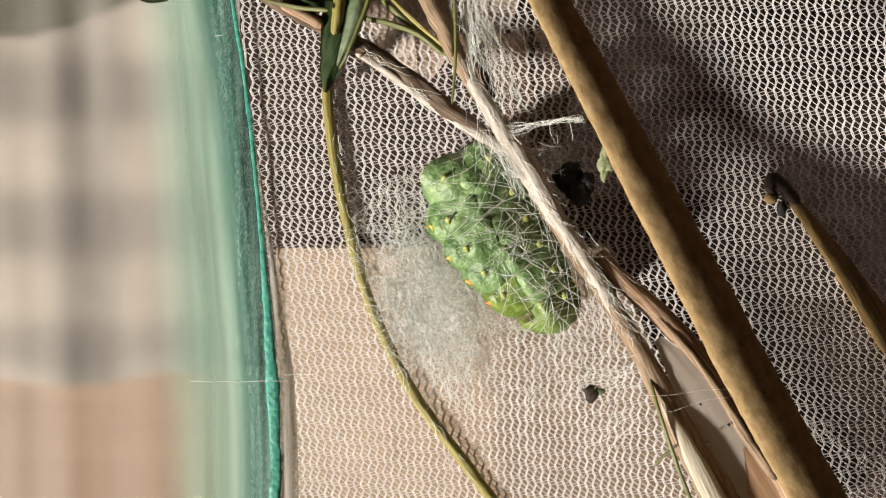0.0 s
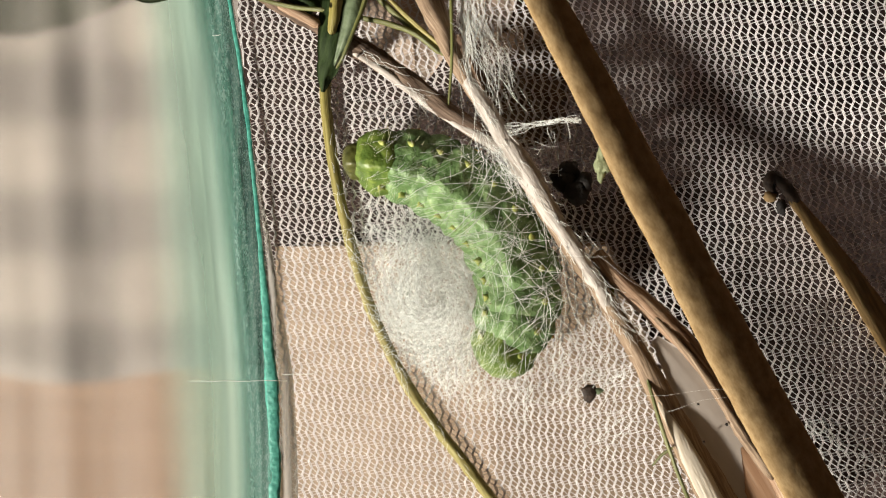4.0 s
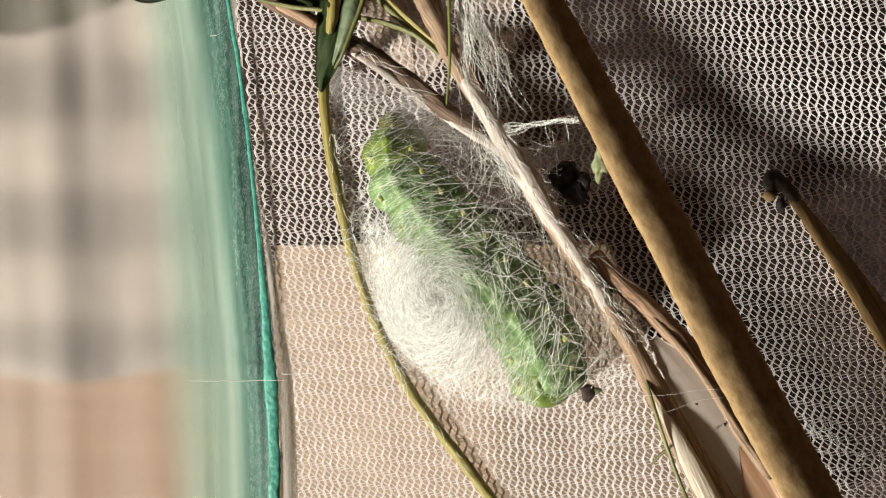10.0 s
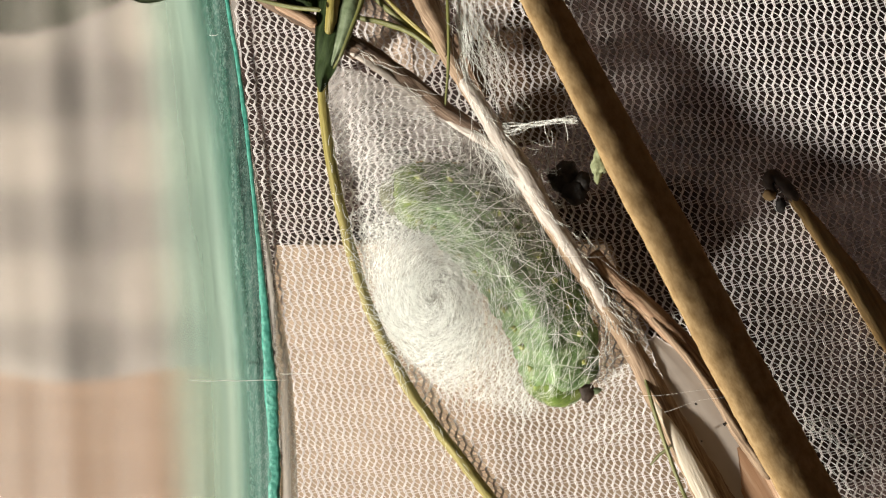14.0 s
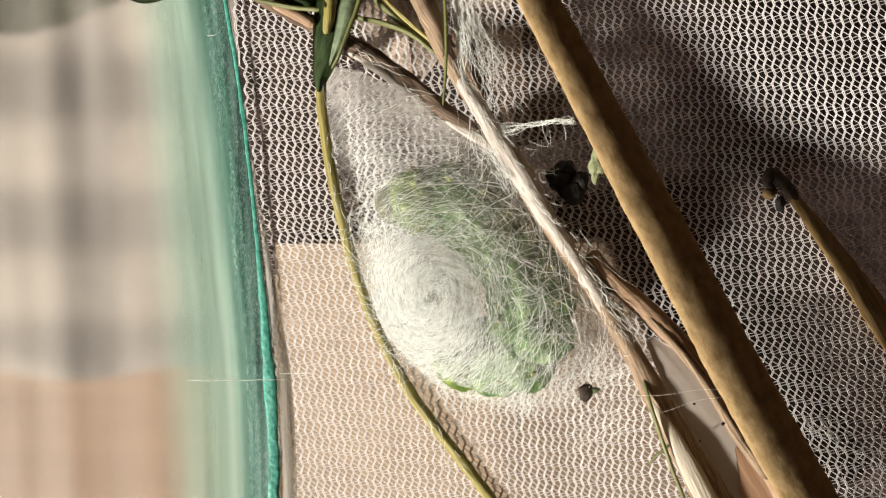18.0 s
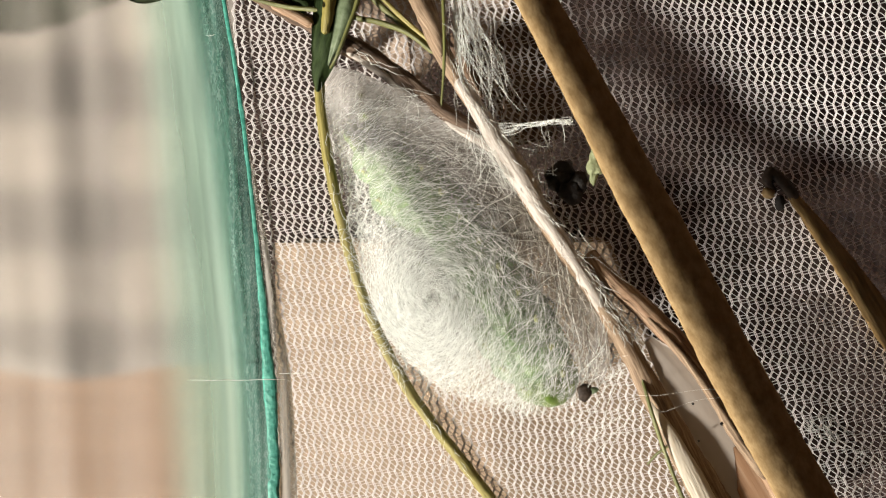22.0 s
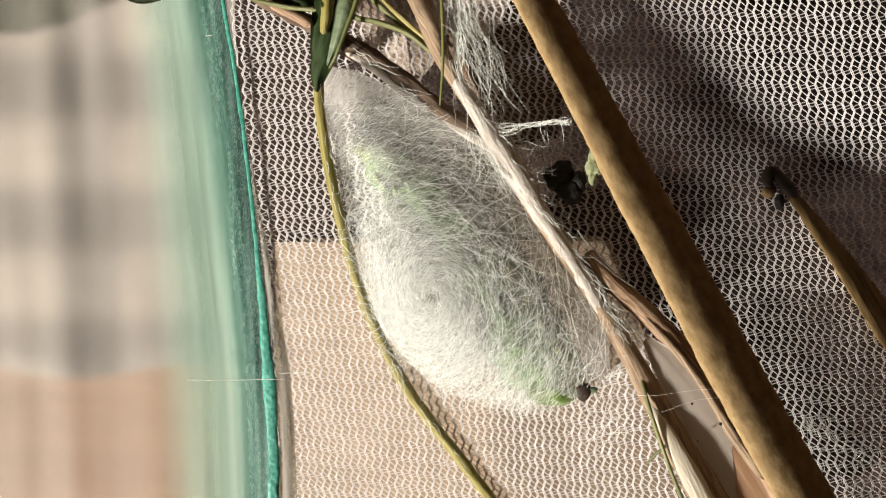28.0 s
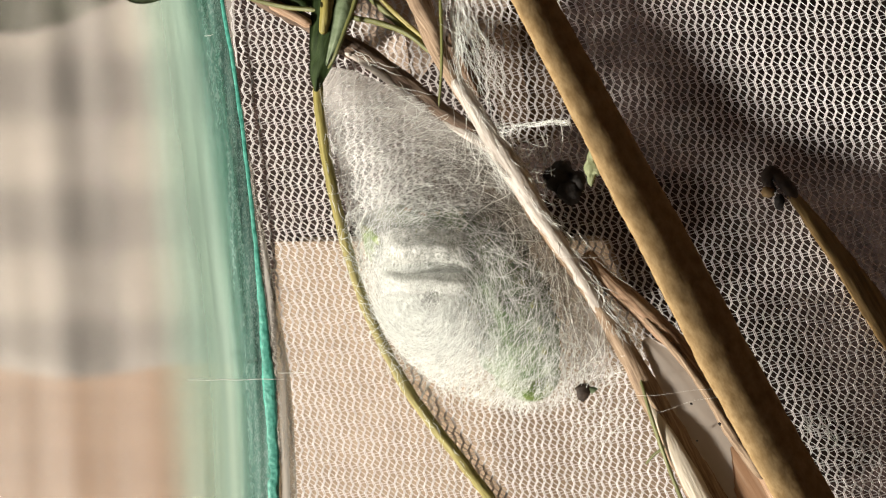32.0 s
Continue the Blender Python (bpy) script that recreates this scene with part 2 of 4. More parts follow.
SKIN = surface("green_caterpillar_skin", [(0.15, (0.024, 0.056, 0.012)), (0.4, (0.082, 0.156, 0.048)), (0.7, (0.168, 0.268, 0.106)), (0.95, (0.35, 0.44, 0.24))], 0.0026, 0.45, 0.7, fine=5, spread=0.08, spec=0.4)
BRISTLE = surface("pale_bristle", [(0.2, (0.45, 0.46, 0.25)), (0.8, (0.65, 0.66, 0.45))], 0.0006, 0.5, 0.1)
SKIN_FRONT = surface("yellow_green_caterpillar_skin", [(0.1, (0.025, 0.055, 0.007)), (0.5, (0.09, 0.15, 0.02)), (0.9, (0.24, 0.31, 0.06))], 0.002, 0.4, 0.5, fine=5, spec=0.5)
WARTY = surface("pale_yellow_green_tubercle", [(0.2, (0.22, 0.27, 0.06)), (0.8, (0.42, 0.44, 0.13))], 0.0006, 0.45, 0.3)
YELLOW = surface("yellow_tubercle", [(0.2, (0.42, 0.33, 0.05)), (0.8, (0.58, 0.47, 0.10))], 0.0006, 0.45, 0.4)
ORANGE = surface("orange_tubercle", [(0.2, (0.38, 0.16, 0.04)), (0.8, (0.55, 0.27, 0.06))], 0.0006, 0.45, 0.4)
HEADC = surface("brown_green_head", [(0.2, (0.040, 0.045, 0.010)), (0.8, (0.10, 0.105, 0.025))], 0.001, 0.35, 0.4)
# beige for the lit and near-black for the shaded background under the net
CARD = surface("lit_background_beige", [(0.15, (0.225, 0.160, 0.104)), (0.8, (0.304, 0.230, 0.160))], 0.006, 0.75, 0.25)
NET_SHADE = surface("under_net_shade_brown", [(0.15, (0.024, 0.017, 0.015)), (0.8, (0.058, 0.040, 0.035))], 0.004, 0.95, 0.6, spec=0.1)
WOOD = surface("warm_wood", [(0.1, (0.285, 0.158, 0.079)), (0.5, (0.412, 0.246, 0.135)), (0.9, (0.491, 0.317, 0.190))], 0.03, 0.5, 0.15, (0.25, 3, 1))
CHECK = gingham("grey_white_check", 0.0128)
GROUND = surface("grey_paving", [(0.2, (0.18, 0.17, 0.16)), (0.8, (0.30, 0.28, 0.26))], 0.2, 0.9, 0.3)
FILM = clear("hazy_clear_vinyl", (0.96, 0.95, 0.93), (0.34, 0.32, 0.295), (0.48, 0.45, 0.41), 0.006, 0.5, 0.22, 0.30, stretch=(1, 0.1, 1), frost=0.27)
TEAL_FILM = clear("teal_tinted_vinyl", (0.70, 0.88, 0.80), (0.38, 0.52, 0.44), (0.47, 0.58, 0.50), 0.007, 0.5, 0.4, 0.75, fade=(0.0, 0.8))
DARK_TEAL = clear("dark_teal_vinyl", (0.42, 0.62, 0.56), (0.045, 0.12, 0.105), (0.17, 0.33, 0.28), 0.0016, 0.4, 0.15, 0.72, (1, 0.03, 1), fade=(0.05, 0.7), crinkle=(0.38, 0.50, 0.46))
# tones of the unseen sky blockers: dark to swallow light, tan to bounce it
DARK_WALL = surface("dark_sky_block", [(0.2, (0.030, 0.020, 0.013)), (0.8, (0.060, 0.042, 0.028))], 0.05, 0.9, 0.2, (1, 1, 0.1))
WALL = surface("tan_sky_block", [(0.2, (0.21, 0.165, 0.125)), (0.8, (0.27, 0.215, 0.165))], 0.05, 0.9, 0.2)
CLEAR_ROLL = clear("clear_grey_vinyl", (0.86, 0.86, 0.82), (0.25, 0.24, 0.21), (0.5, 0.48, 0.44), 0.0012, 0.12, 0.15, 0.6)
SILK_FILM = swirled("thin_silk_film", (0.76, 0.79, 0.75), (0.90, 0.93, 0.89), 0.02, 0.27, 0.0002, 0.35)
PATCH = swirled("dense_silk_patch", (0.42, 0.41, 0.37), (0.70, 0.70, 0.65), 0.08, 0.74, 0.00042)
BED_FILM = swirled("fused_silk_bed", (0.72, 0.70, 0.64), (0.94, 0.93, 0.90), 0.04, 0.58, 0.0004)
FOLD = swirled("folded_silk_wall", (0.52, 0.54, 0.49), (0.84, 0.86, 0.81), 0.25, 0.9, 0.00022, 0.2)
RIDGE_VEIL = swirled("smooth_ridge_silk", (0.70, 0.68, 0.64), (0.86, 0.84, 0.81), 0.22, 0.62, 0.0006, 0.5)
CORD = surface("teal_cord", [(0.2, (0.02, 0.20, 0.15)), (0.8, (0.10, 0.42, 0.32))], 0.0008, 0.5, 0.6, spec=0.4)


# ---- mesh helpers ----
def mesh_from(name, verts, faces, material, uvs=None, smooth=True):
    me = bpy.data.meshes.new(name)
    me.from_pydata(verts, [], faces)
    me.materials.append(material)
    if smooth:
        me.polygons.foreach_set("use_smooth", [True] * len(me.polygons))
    if uvs is not None:
        layer = me.uv_layers.new(name="UVMap")
        index = np.empty(len(me.loops), dtype=np.int32)
        me.loops.foreach_get("vertex_index", index)
        layer.data.foreach_set("uv", np.asarray(uvs, dtype=np.float32)[index].ravel())
    me.update()
    return me


def thing(name, label, category, group="", kind="", data=None):
    return tagged(new(name, data), label, category, group, kind)


def hang(name, me, parent, label=""):
    ob = new(name, me)
    ob.parent = parent
    return tagged(ob, label)


def smooth_path(points, steps):
    """Points along a curve that passes through the given (u, v, h) or (u, v, h, r) stations, as an array."""
    p = np.array(points, dtype=float)
    p = np.vstack([2 * p[0] - p[1], p, 2 * p[-1] - p[-2]])
    out = []
    n = len(p) - 3
    for t in np.linspace(0, n, steps):
        i = min(int(t), n - 1)
        f = t - i
        a, b, c, d = p[i:i + 4]
        out.append(0.5 * (2 * b + (c - a) * f + (2 * a - 5 * b + 4 * c - d) * f * f + (3 * b - a - 3 * c + d) * f ** 3))
    return np.array(out)


def stalk(points, material, steps=60, sides=14, rough=0.05, ridges=0, ridge=0.05, seed=0, flat=1.0, closed=True, lean=0.0):
    """A stalk along (u, v, h, r) stations, r in pixels at net height, with an uneven, ridged skin and rounded ends."""
    q = smooth_path(points, steps)
    centre = [at(a, b, c) for a, b, c, _ in q]
    verts, uvs, faces = [], [], []
    run = 0.0
    for i, c in enumerate(centre):
        d = (centre[min(i + 1, steps - 1)] - centre[max(i - 1, 0)]).normalized()
        side = d.cross(Vector((0, 0, 1))).normalized()
        up = side.cross(d).normalized()
        if i:
            run += (c - centre[i - 1]).length
        r = q[i][3] * PIXEL
        end = min(i, steps - 1 - i)
        if closed and end < 2:
            r *= (0.45, 0.85)[end]
        for j in range(sides):
            a = 2 * math.pi * j / sides
            w = Vector((math.cos(a) * 1.7, math.sin(a) * 1.7, run * 350 + seed * 9.1))
            rr = r * (1 + rough * 2 * noise.noise(w) + rough * noise.noise(w * 3.1) + ridge * (math.cos(ridges * a) if ridges else 0))
            verts.append(c + side * (rr * (math.cos(a) + lean * max(0.0, math.sin(a)))) + up * (rr * flat * math.sin(a)))
            uvs.append((a * max(r, 2e-4), run))
    for i in range(steps - 1):
        for j in range(sides):
            k = (j + 1) % sides
            faces.append((i * sides + j, i * sides + k, (i + 1) * sides + k, (i + 1) * sides + j))
    faces.append(tuple(range(sides)))
    faces.append(tuple(reversed(range((steps - 1) * sides, steps * sides))))
    return mesh_from("stalk", verts, faces, material, uvs)


def threads(lines, material, name="threads", sides=3):
    """Thin round threads along lists of (point, radius)."""
    verts, faces = [], []
    for pts, radius in lines:
        base, n = len(verts), len(pts)
        for i, c in enumerate(pts):
            d = pts[min(i + 1, n - 1)] - pts[max(i - 1, 0)]
            if d.length < 1e-9:
                d = Vector((1, 0, 0))
            d.normalize()
            side = d.cross(Vector((0.1, 0.05, 1))).normalized()
            up = side.cross(d)
            r = radius * (0.4 if i in (0, n - 1) else 1)
            for j in range(sides):
                a = 2 * math.pi * j / sides + 0.5
                verts.append(c + side * (r * math.cos(a)) + up * (r * math.sin(a)))
        for i in range(n - 1):
            for j in range(sides):
                k = (j + 1) % sides
                faces.append((base + i * sides + j, base + i * sides + k, base + (i + 1) * sides + k, base + (i + 1) * sides + j))
    return mesh_from(name, verts, faces, material)


def blade(points, material, thick=0.25, steps=24, across=6, fold=0.0, wave=0.0, seed=0, tilt=0.0):
    """A leaf or sheath with thickness along (u, v, h, half width) stations, folded along its midrib."""
    q = smooth_path(points, steps)
    verts, uvs, faces = [], [], []
    run = 0.0
    for layer in (1, -1):
        run = 0.0
        for i in range(steps):
            a, b = q[max(i - 1, 0)], q[min(i + 1, steps - 1)]
            d = Vector((b[0] - a[0], b[1] - a[1])).normalized()
            run += 0.0 if i == 0 else float(np.hypot(*(q[i] - q[i - 1])[:2])) * PIXEL
            for j in range(across + 1):
                s = 2 * j / across - 1
                w = q[i][3] * s * (1 + 0.12 * noise.noise(Vector((i * 0.4, s * 2, seed))))
                h = q[i][2] - fold * abs(s) + tilt * s + wave * noise.noise(Vector((i * 0.25, s * 1.5, seed + 5.0))) + layer * thick / 2 * (1 - 0.7 * abs(s))
                verts.append(at(q[i][0] - d.y * w, q[i][1] + d.x * w, h))
                uvs.append((w * PIXEL, run))
    n, c = steps * (across + 1), across + 1
    for layer in (0, 1):
        for i in range(steps - 1):
            for j in range(across):
                f = (layer * n + i * c + j, layer * n + i * c + j + 1, layer * n + (i + 1) * c + j + 1, layer * n + (i + 1) * c + j)
                faces.append(f if layer else f[::-1])
    rim = [i * c for i in range(steps)] + [(steps - 1) * c + j for j in range(1, c)] + [i * c + across for i in range(steps - 2, -1, -1)] + list(range(across - 1, 0, -1))
    for i, a in enumerate(rim):
        b = rim[(i + 1) % len(rim)]
        faces.append((a, b, b + n, a + n))
    return mesh_from("blade", verts, faces, material, uvs)


def box(x0, y0, z0, x1, y1, z1, material, bevel=0.001, name="box"):
    bm = bmesh.new()
    bmesh.ops.create_cube(bm, size=1)
    bmesh.ops.scale(bm, vec=(x1 - x0, y1 - y0, z1 - z0), verts=bm.verts)
    bmesh.ops.translate(bm, vec=((x0 + x1) / 2, (y0 + y1) / 2, (z0 + z1) / 2), verts=bm.verts)
    bmesh.ops.bevel(bm, geom=bm.edges, offset=bevel, segments=2, affect="EDGES")
    me = bpy.data.meshes.new(name)
    bm.to_mesh(me)
    bm.free()
    me.materials.append(material)
    return me


def lump(radius, material, seed=0, rough=0.3, scale=(1, 1, 1), detail=2, freq=1.6):
    bm = bmesh.new()
    bmesh.ops.create_icosphere(bm, subdivisions=detail, radius=1)
    for v in bm.verts:
        k = 1 + rough * noise.noise(v.co * freq + Vector((seed * 3.7, seed, 0))) + 0.4 * rough * noise.noise(v.co * freq * 3)
        v.co = Vector((v.co.x * scale[0], v.co.y * scale[1], v.co.z * scale[2])) * (k * radius)
    for f in bm.faces:
        f.smooth = True
    me = bpy.data.meshes.new("lump")
    bm.to_mesh(me)
    bm.free()
    me.materials.append(material)
    return me


# ---- the table and what lies under the net ----
UNDER = -30.0


def corner(u, v, h):
    p = at(u, v, h)
    return p.x, p.y


thing("ground", "grey paved ground far below the table", "ground", kind="structure",
      data=mesh_from("ground", [(-60, -60, -0.79), (60, -60, -0.79), (60, 60, -0.79), (-60, 60, -0.79)], [(0, 1, 2, 3)], GROUND))
# unseen ceiling and walls, added only to cut sky light and warm the fill
for label, look_, cat, m, x0, y0, z0, x1, y1, z1 in (("ceiling", "unseen tan ceiling added to block blue sky and bounce warm light", "ceiling", WALL, -0.8, -0.9, 0.60, 0.9, 0.8, 0.66),
                                                     ("sky_block_east", "unseen dark wall added to keep sky light off", "wall", DARK_WALL, 0.9, -0.9, -0.79, 1.0, 0.9, 0.66),
                                                     ("sky_block_north", "unseen dark wall added to keep sky light off", "wall", DARK_WALL, -0.8, 0.8, -0.79, 0.9, 0.9, 0.66)):
    thing(label, look_, cat, kind="structure", data=box(x0, y0, z0, x1, y1, z1, m, 0.003))
table = thing("table", "warm brown wooden table under the rearing cage", "table")
for i in range(8):
    hang("board", box(-0.6 + 0.15 * i + 0.0006, -0.45, -0.07, -0.45 + 0.15 * i - 0.0006, 0.45, -0.03, WOOD, 0.0008), table)
for x, y in ((-0.55, -0.4), (0.55, -0.4), (0.55, 0.4), (-0.55, 0.4)):
    hang("leg", box(x - 0.03, y - 0.03, -0.79, x + 0.03, y + 0.03, -0.07, WOOD, 0.003), table)

# the check cloth, with soft rumples
cloth_verts, cloth_faces = [], []
cx0, cy0 = corner(470, 668, UNDER)
for i in range(41):
    for j in range(41):
        x, y = cx0 - 0.16 * i / 40, cy0 + 0.20 * j / 40 + 0.0015 * math.sin(i * 0.5)
        cloth_verts.append((x, y, -0.0285 + 0.0011 * noise.noise(Vector((x * 60, y * 60, 1)))))
for i in range(40):
    for j in range(40):
        cloth_faces.append((i * 41 + j, i * 41 + j + 1, (i + 1) * 41 + j + 1, (i + 1) * 41 + j))
cloth = thing("check_cloth", "rumpled grey and white check cloth on the wooden table", "cloth", data=mesh_from("check_cloth", cloth_verts, cloth_faces, CHECK))
solid = cloth.modifiers.new("solid", "SOLIDIFY")
solid.thickness = 0.0006

# dark sheet put where the background under the net lies in shade
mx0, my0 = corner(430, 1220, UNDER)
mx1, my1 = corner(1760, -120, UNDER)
thing("shade_sheet", "dark sheet standing in for the shade under the net", "mat", data=box(mx0, my0, -0.0298, mx1, my1, -0.0265, NET_SHADE, 0.0008))
# board for the lit background: tilted sunward, edge slanted along the stalk's shade
leaning = thing("beige_board", "beige board for the lit background, its edge slanted where the stalk's shade begins", "board")
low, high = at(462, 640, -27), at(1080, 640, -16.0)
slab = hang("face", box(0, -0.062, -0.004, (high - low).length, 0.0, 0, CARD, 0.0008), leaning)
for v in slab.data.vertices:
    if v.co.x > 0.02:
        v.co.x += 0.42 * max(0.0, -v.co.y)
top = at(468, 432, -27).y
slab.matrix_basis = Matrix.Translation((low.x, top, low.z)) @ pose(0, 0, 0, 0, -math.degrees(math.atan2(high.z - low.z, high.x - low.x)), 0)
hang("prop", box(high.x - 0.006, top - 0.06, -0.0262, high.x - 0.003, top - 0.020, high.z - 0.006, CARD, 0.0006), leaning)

# ---- the net panel ----
random.seed(3)


def eased(x, soft):
    return 0.5 * (x + math.sqrt(x * x + soft * soft))


def net_height(u, v):
    """Shade is put into the panel's shape: past the thick stalk it is bent away from the sun to darken, and it levels
    out towards its far corner to stay lit.
    """
    past = (u - 1207) * 0.88 - (v - 440) * 0.47
    level = (u - 1050) * 0.513 - (v - 20) * 0.858 + 40
    fall = (0.013 + 0.034 * min(1.0, max(0.0, (v - 150) / 380))) * max(0.0, eased(past, 90) - 1.25 * eased(level, 60) - 12)
    slack = 1 - 0.65 * min(1.0, max(0.0, past / 80))
    return slack * (0.35 * noise.noise(Vector((u * 0.006, v * 0.004, 2.0))) + 0.2 * noise.noise(Vector((u * 0.02, v * 0.012, 7.0)))) - 0.3 - 0.002e-3 * max(0.0, 900 - u) ** 2 - fall


def net_edge(v):
    return 424 + 0.155 * max(v, 0) ** 0.98 * (0.62 if v < 500 else 0.62 + 0.0002 * (v - 500))


SWING = 2.9


def course(i, n):
    """Where the n-th course of the knit crosses the i-th wale: the courses lie closer towards the bottom and wider to the right."""
    side_ = min(1.0, max(0.0, (wale(i) - 500) / 1000))
    first, shrink = 27.6 + 3.9 * side_, -0.0026 - 0.0028 * side_
    m = n + 0.022 * i + 0.05 * math.sin(i * 0.7)
    return first * (math.exp(shrink * m) - 1) / shrink


def wale(i):
    return 400 + 14.1 * i + 0.006 * i * i


def knot(i, n, ph):
    """A place on the i-th wale, which runs steeply to the right from ph -0.26 to 0.22 and back to the left from there to 0.74."""
    v = course(i, n + ph)
    w = (ph + 0.26) % 1.0
    sway = w / 0.24 - 1 if w < 0.48 else 1 - (w - 0.48) / 0.26
    bend = 5.0 * noise.noise(Vector((i * 0.05, v * 0.004, 11.0))) + 0.8 * noise.noise(Vector((i * 0.9, v * 0.05, 3.0)))
    u = wale(i) + SWING * sway + bend + 0.012 * v
    return u + 0.09 * min(1.0, max(0.0, (v - 400) / 400)) * max(-150.0, 1000 - u), v


def net_mesh():
    verts, faces = [], []

    def strand(places, wide, thick, lift=0.0):
        base = len(verts)
        n = len(places)
        pts = [at(u, v, net_height(u, v) + lift) for u, v in places]
        for k, c in enumerate(pts):
            u, v = places[k]
            h0 = net_height(u, v)
            up = Vector((-(net_height(u + 5, v) - h0) / 0.45, (net_height(u, v + 5) - h0) / 0.45, 1)).normalized()
            d = (pts[min(k + 1, n - 1)] - pts[max(k - 1, 0)]).normalized()
            s = d.cross(up).normalized() * wide
            verts.extend((c - s, c + up * thick, c + s, c - up * thick))
        for k in range(n - 1):
            a, b = base + 4 * k, base + 4 * k + 4
            for j in range(4):
                m = (j + 1) % 4
                faces.append((a + j, a + m, b + m, b + j))

    for i in range(90):
        for off in (-1.05, 1.05):
            pts = []
            for n in range(-5, 56):
                for ph in (-0.24, -0.08, 0.08, 0.22, 0.48, 0.70):
                    u, v = knot(i, n, ph)
                    if u > net_edge(v) and -115 < v < 1245:
                        pts.append((u + off * (1.35 if abs(ph) < 0.15 else 1.0) + random.uniform(-0.25, 0.25), v))
            strand(pts, 0.98 * PIXEL, 0.26 * PIXEL)
        if i == 89:
            break
        for n in range(-5, 56):
            for ph0, ph1, wide in ((0.22, 0.49, 0.64), (0.52, 0.78, 0.64), (0.12, -0.05, 0.56), (-0.06, -0.22, 0.56)):
                a, b = knot(i, n, ph0), knot(i + 1, n, ph1)
                if not -115 < a[1] < 1235 or a[0] <= net_edge(a[1]):
                    continue
                mid = ((a[0] + b[0]) / 2, (a[1] + b[1]) / 2 + random.uniform(-0.5, 0.5))
                strand([a, mid, b], wide * PIXEL * random.uniform(0.85, 1.15), 0.22 * PIXEL, 0.01)
    return mesh_from("net", verts, faces, NET)


thing("net", "white knitted net panel of the rearing cage", "net", kind="stuff", data=net_mesh())


# ---- the clear side panel with its teal binding ----
def ribbed(u_of, spans, h_of, material, thick=0.12, rows=40):
    """A long strip between two edges with a section of waves across, as a soft plastic fold has."""
    verts, faces, uvs, n = [], [], [], spans + 1
    for layer in (1, -1):
        for i in range(rows):
            v = -110 + 1400 * i / (rows - 1)
            for j in range(n):
                s = j / spans
                verts.append(at(u_of(s, v), v, h_of(s, v) + layer * thick / 2))
                uvs.append((s, v * PIXEL))
    size = rows * n
    for layer in (0, 1):
        for i in range(rows - 1):
            for j in range(spans):
                f = (layer * size + i * n + j, layer * size + i * n + j + 1, layer * size + (i + 1) * n + j + 1, layer * size + (i + 1) * n + j)
                faces.append(f if layer else f[::-1])
    for i in range(rows - 1):
        for j in (0, spans):
            a, b = i * n + j, (i + 1) * n + j
            faces.append((a, b, b + size, a + size))
    return mesh_from("strip", verts, faces, material, uvs)


def cord_u(v):
    return 411 + 0.155 * v * (0.70 if v < 0 else 1) * (1 - 0.00045 * max(v, 0)) + 1.5 * math.sin(v * 0.011)


side = thing("vinyl_side_panel", "hazy clear vinyl side panel with a teal bound edge", "cage panel", kind="structure")
film = hang("film", ribbed(lambda s, v: -160 + (cord_u(v) - 85 + 160) * s, 40, lambda s, v: -1.6 + 0.5 * noise.noise(Vector((s * 9, v * 0.001, 4))), FILM), side, "hazy clear vinyl with vertical streaks")
film.visible_shadow = False

teal = hang("binding", ribbed(lambda s, v: (228 + 0.05 * v) + (cord_u(v) - 22 - 228 - 0.05 * v) * s, 36,
                              lambda s, v: -0.3 + 0.22 * noise.noise(Vector((s * 5, v * 0.002, 3))) + 0.05 * noise.noise(Vector((s * 15, v * 0.003, 9))), TEAL_FILM), side, "glossy teal tinted vinyl binding")
dark_fold = hang("fold", ribbed(lambda s, v: cord_u(v) - 82 + 80 * s, 20,
                                lambda s, v: 0.4 + 0.2 * math.sin(s * 3.1) + 0.16 * noise.noise(Vector((s * 8, v * 0.004, 5))), DARK_TEAL), side, "dark teal folded vinyl edge")
gutter = hang("gutter", ribbed(lambda s, v: cord_u(v) + 4 + (2 + 30 * min(1.0, max(0.0, (v - 250) / 420))) * s, 8, lambda s, v: 0.1 + 0.35 * math.sin(s * 3.1), CLEAR_ROLL), side, "clear grey rolled vinyl edge")
hang("cord", stalk([(cord_u(v) - 0.012 * max(0, v - 400), v, 0.5, 3.8 + 7.0 * min(1.0, max(0.0, (v - 420) / 250))) for v in range(-90, 1290, 60)], CORD, 300, 10, 0.16, flat=0.2), side, "bright teal sewn cord")
for v0, u0, u1 in ((676, 335, 510), (64, 380, 396), (664, 500, 560)):
    hang("silk_thread", threads([([at(u0 + (u1 - u0) * k / 8, v0 - 2 * k / 8 + random.uniform(-1, 1), 2.6) for k in range(9)], 0.00006)], SILK), side)

# thin dark lines added to read as folds in the vinyl
for off, r in ((-76, 1.3), (-68, 0.9), (-30, 1.0), (-14, 1.4)):
    hang("fold_line", stalk([(cord_u(v) + off * (1 + 0.0002 * v) + 1.5 * math.sin(v * 0.013 + off), v, 0.75, r) for v in range(-90, 1290, 60)], DARK_TEAL, 90, 6, 0.2), side, "thin dark teal line standing in for a fold in the vinyl").visible_shadow = False
teal.visible_shadow = gutter.visible_shadow = dark_fold.visible_shadow = False

# ---- stalks and leaves ----
thick = thing("stalk", "thick tan dry plant stalk lying across the net", "plant stalk")
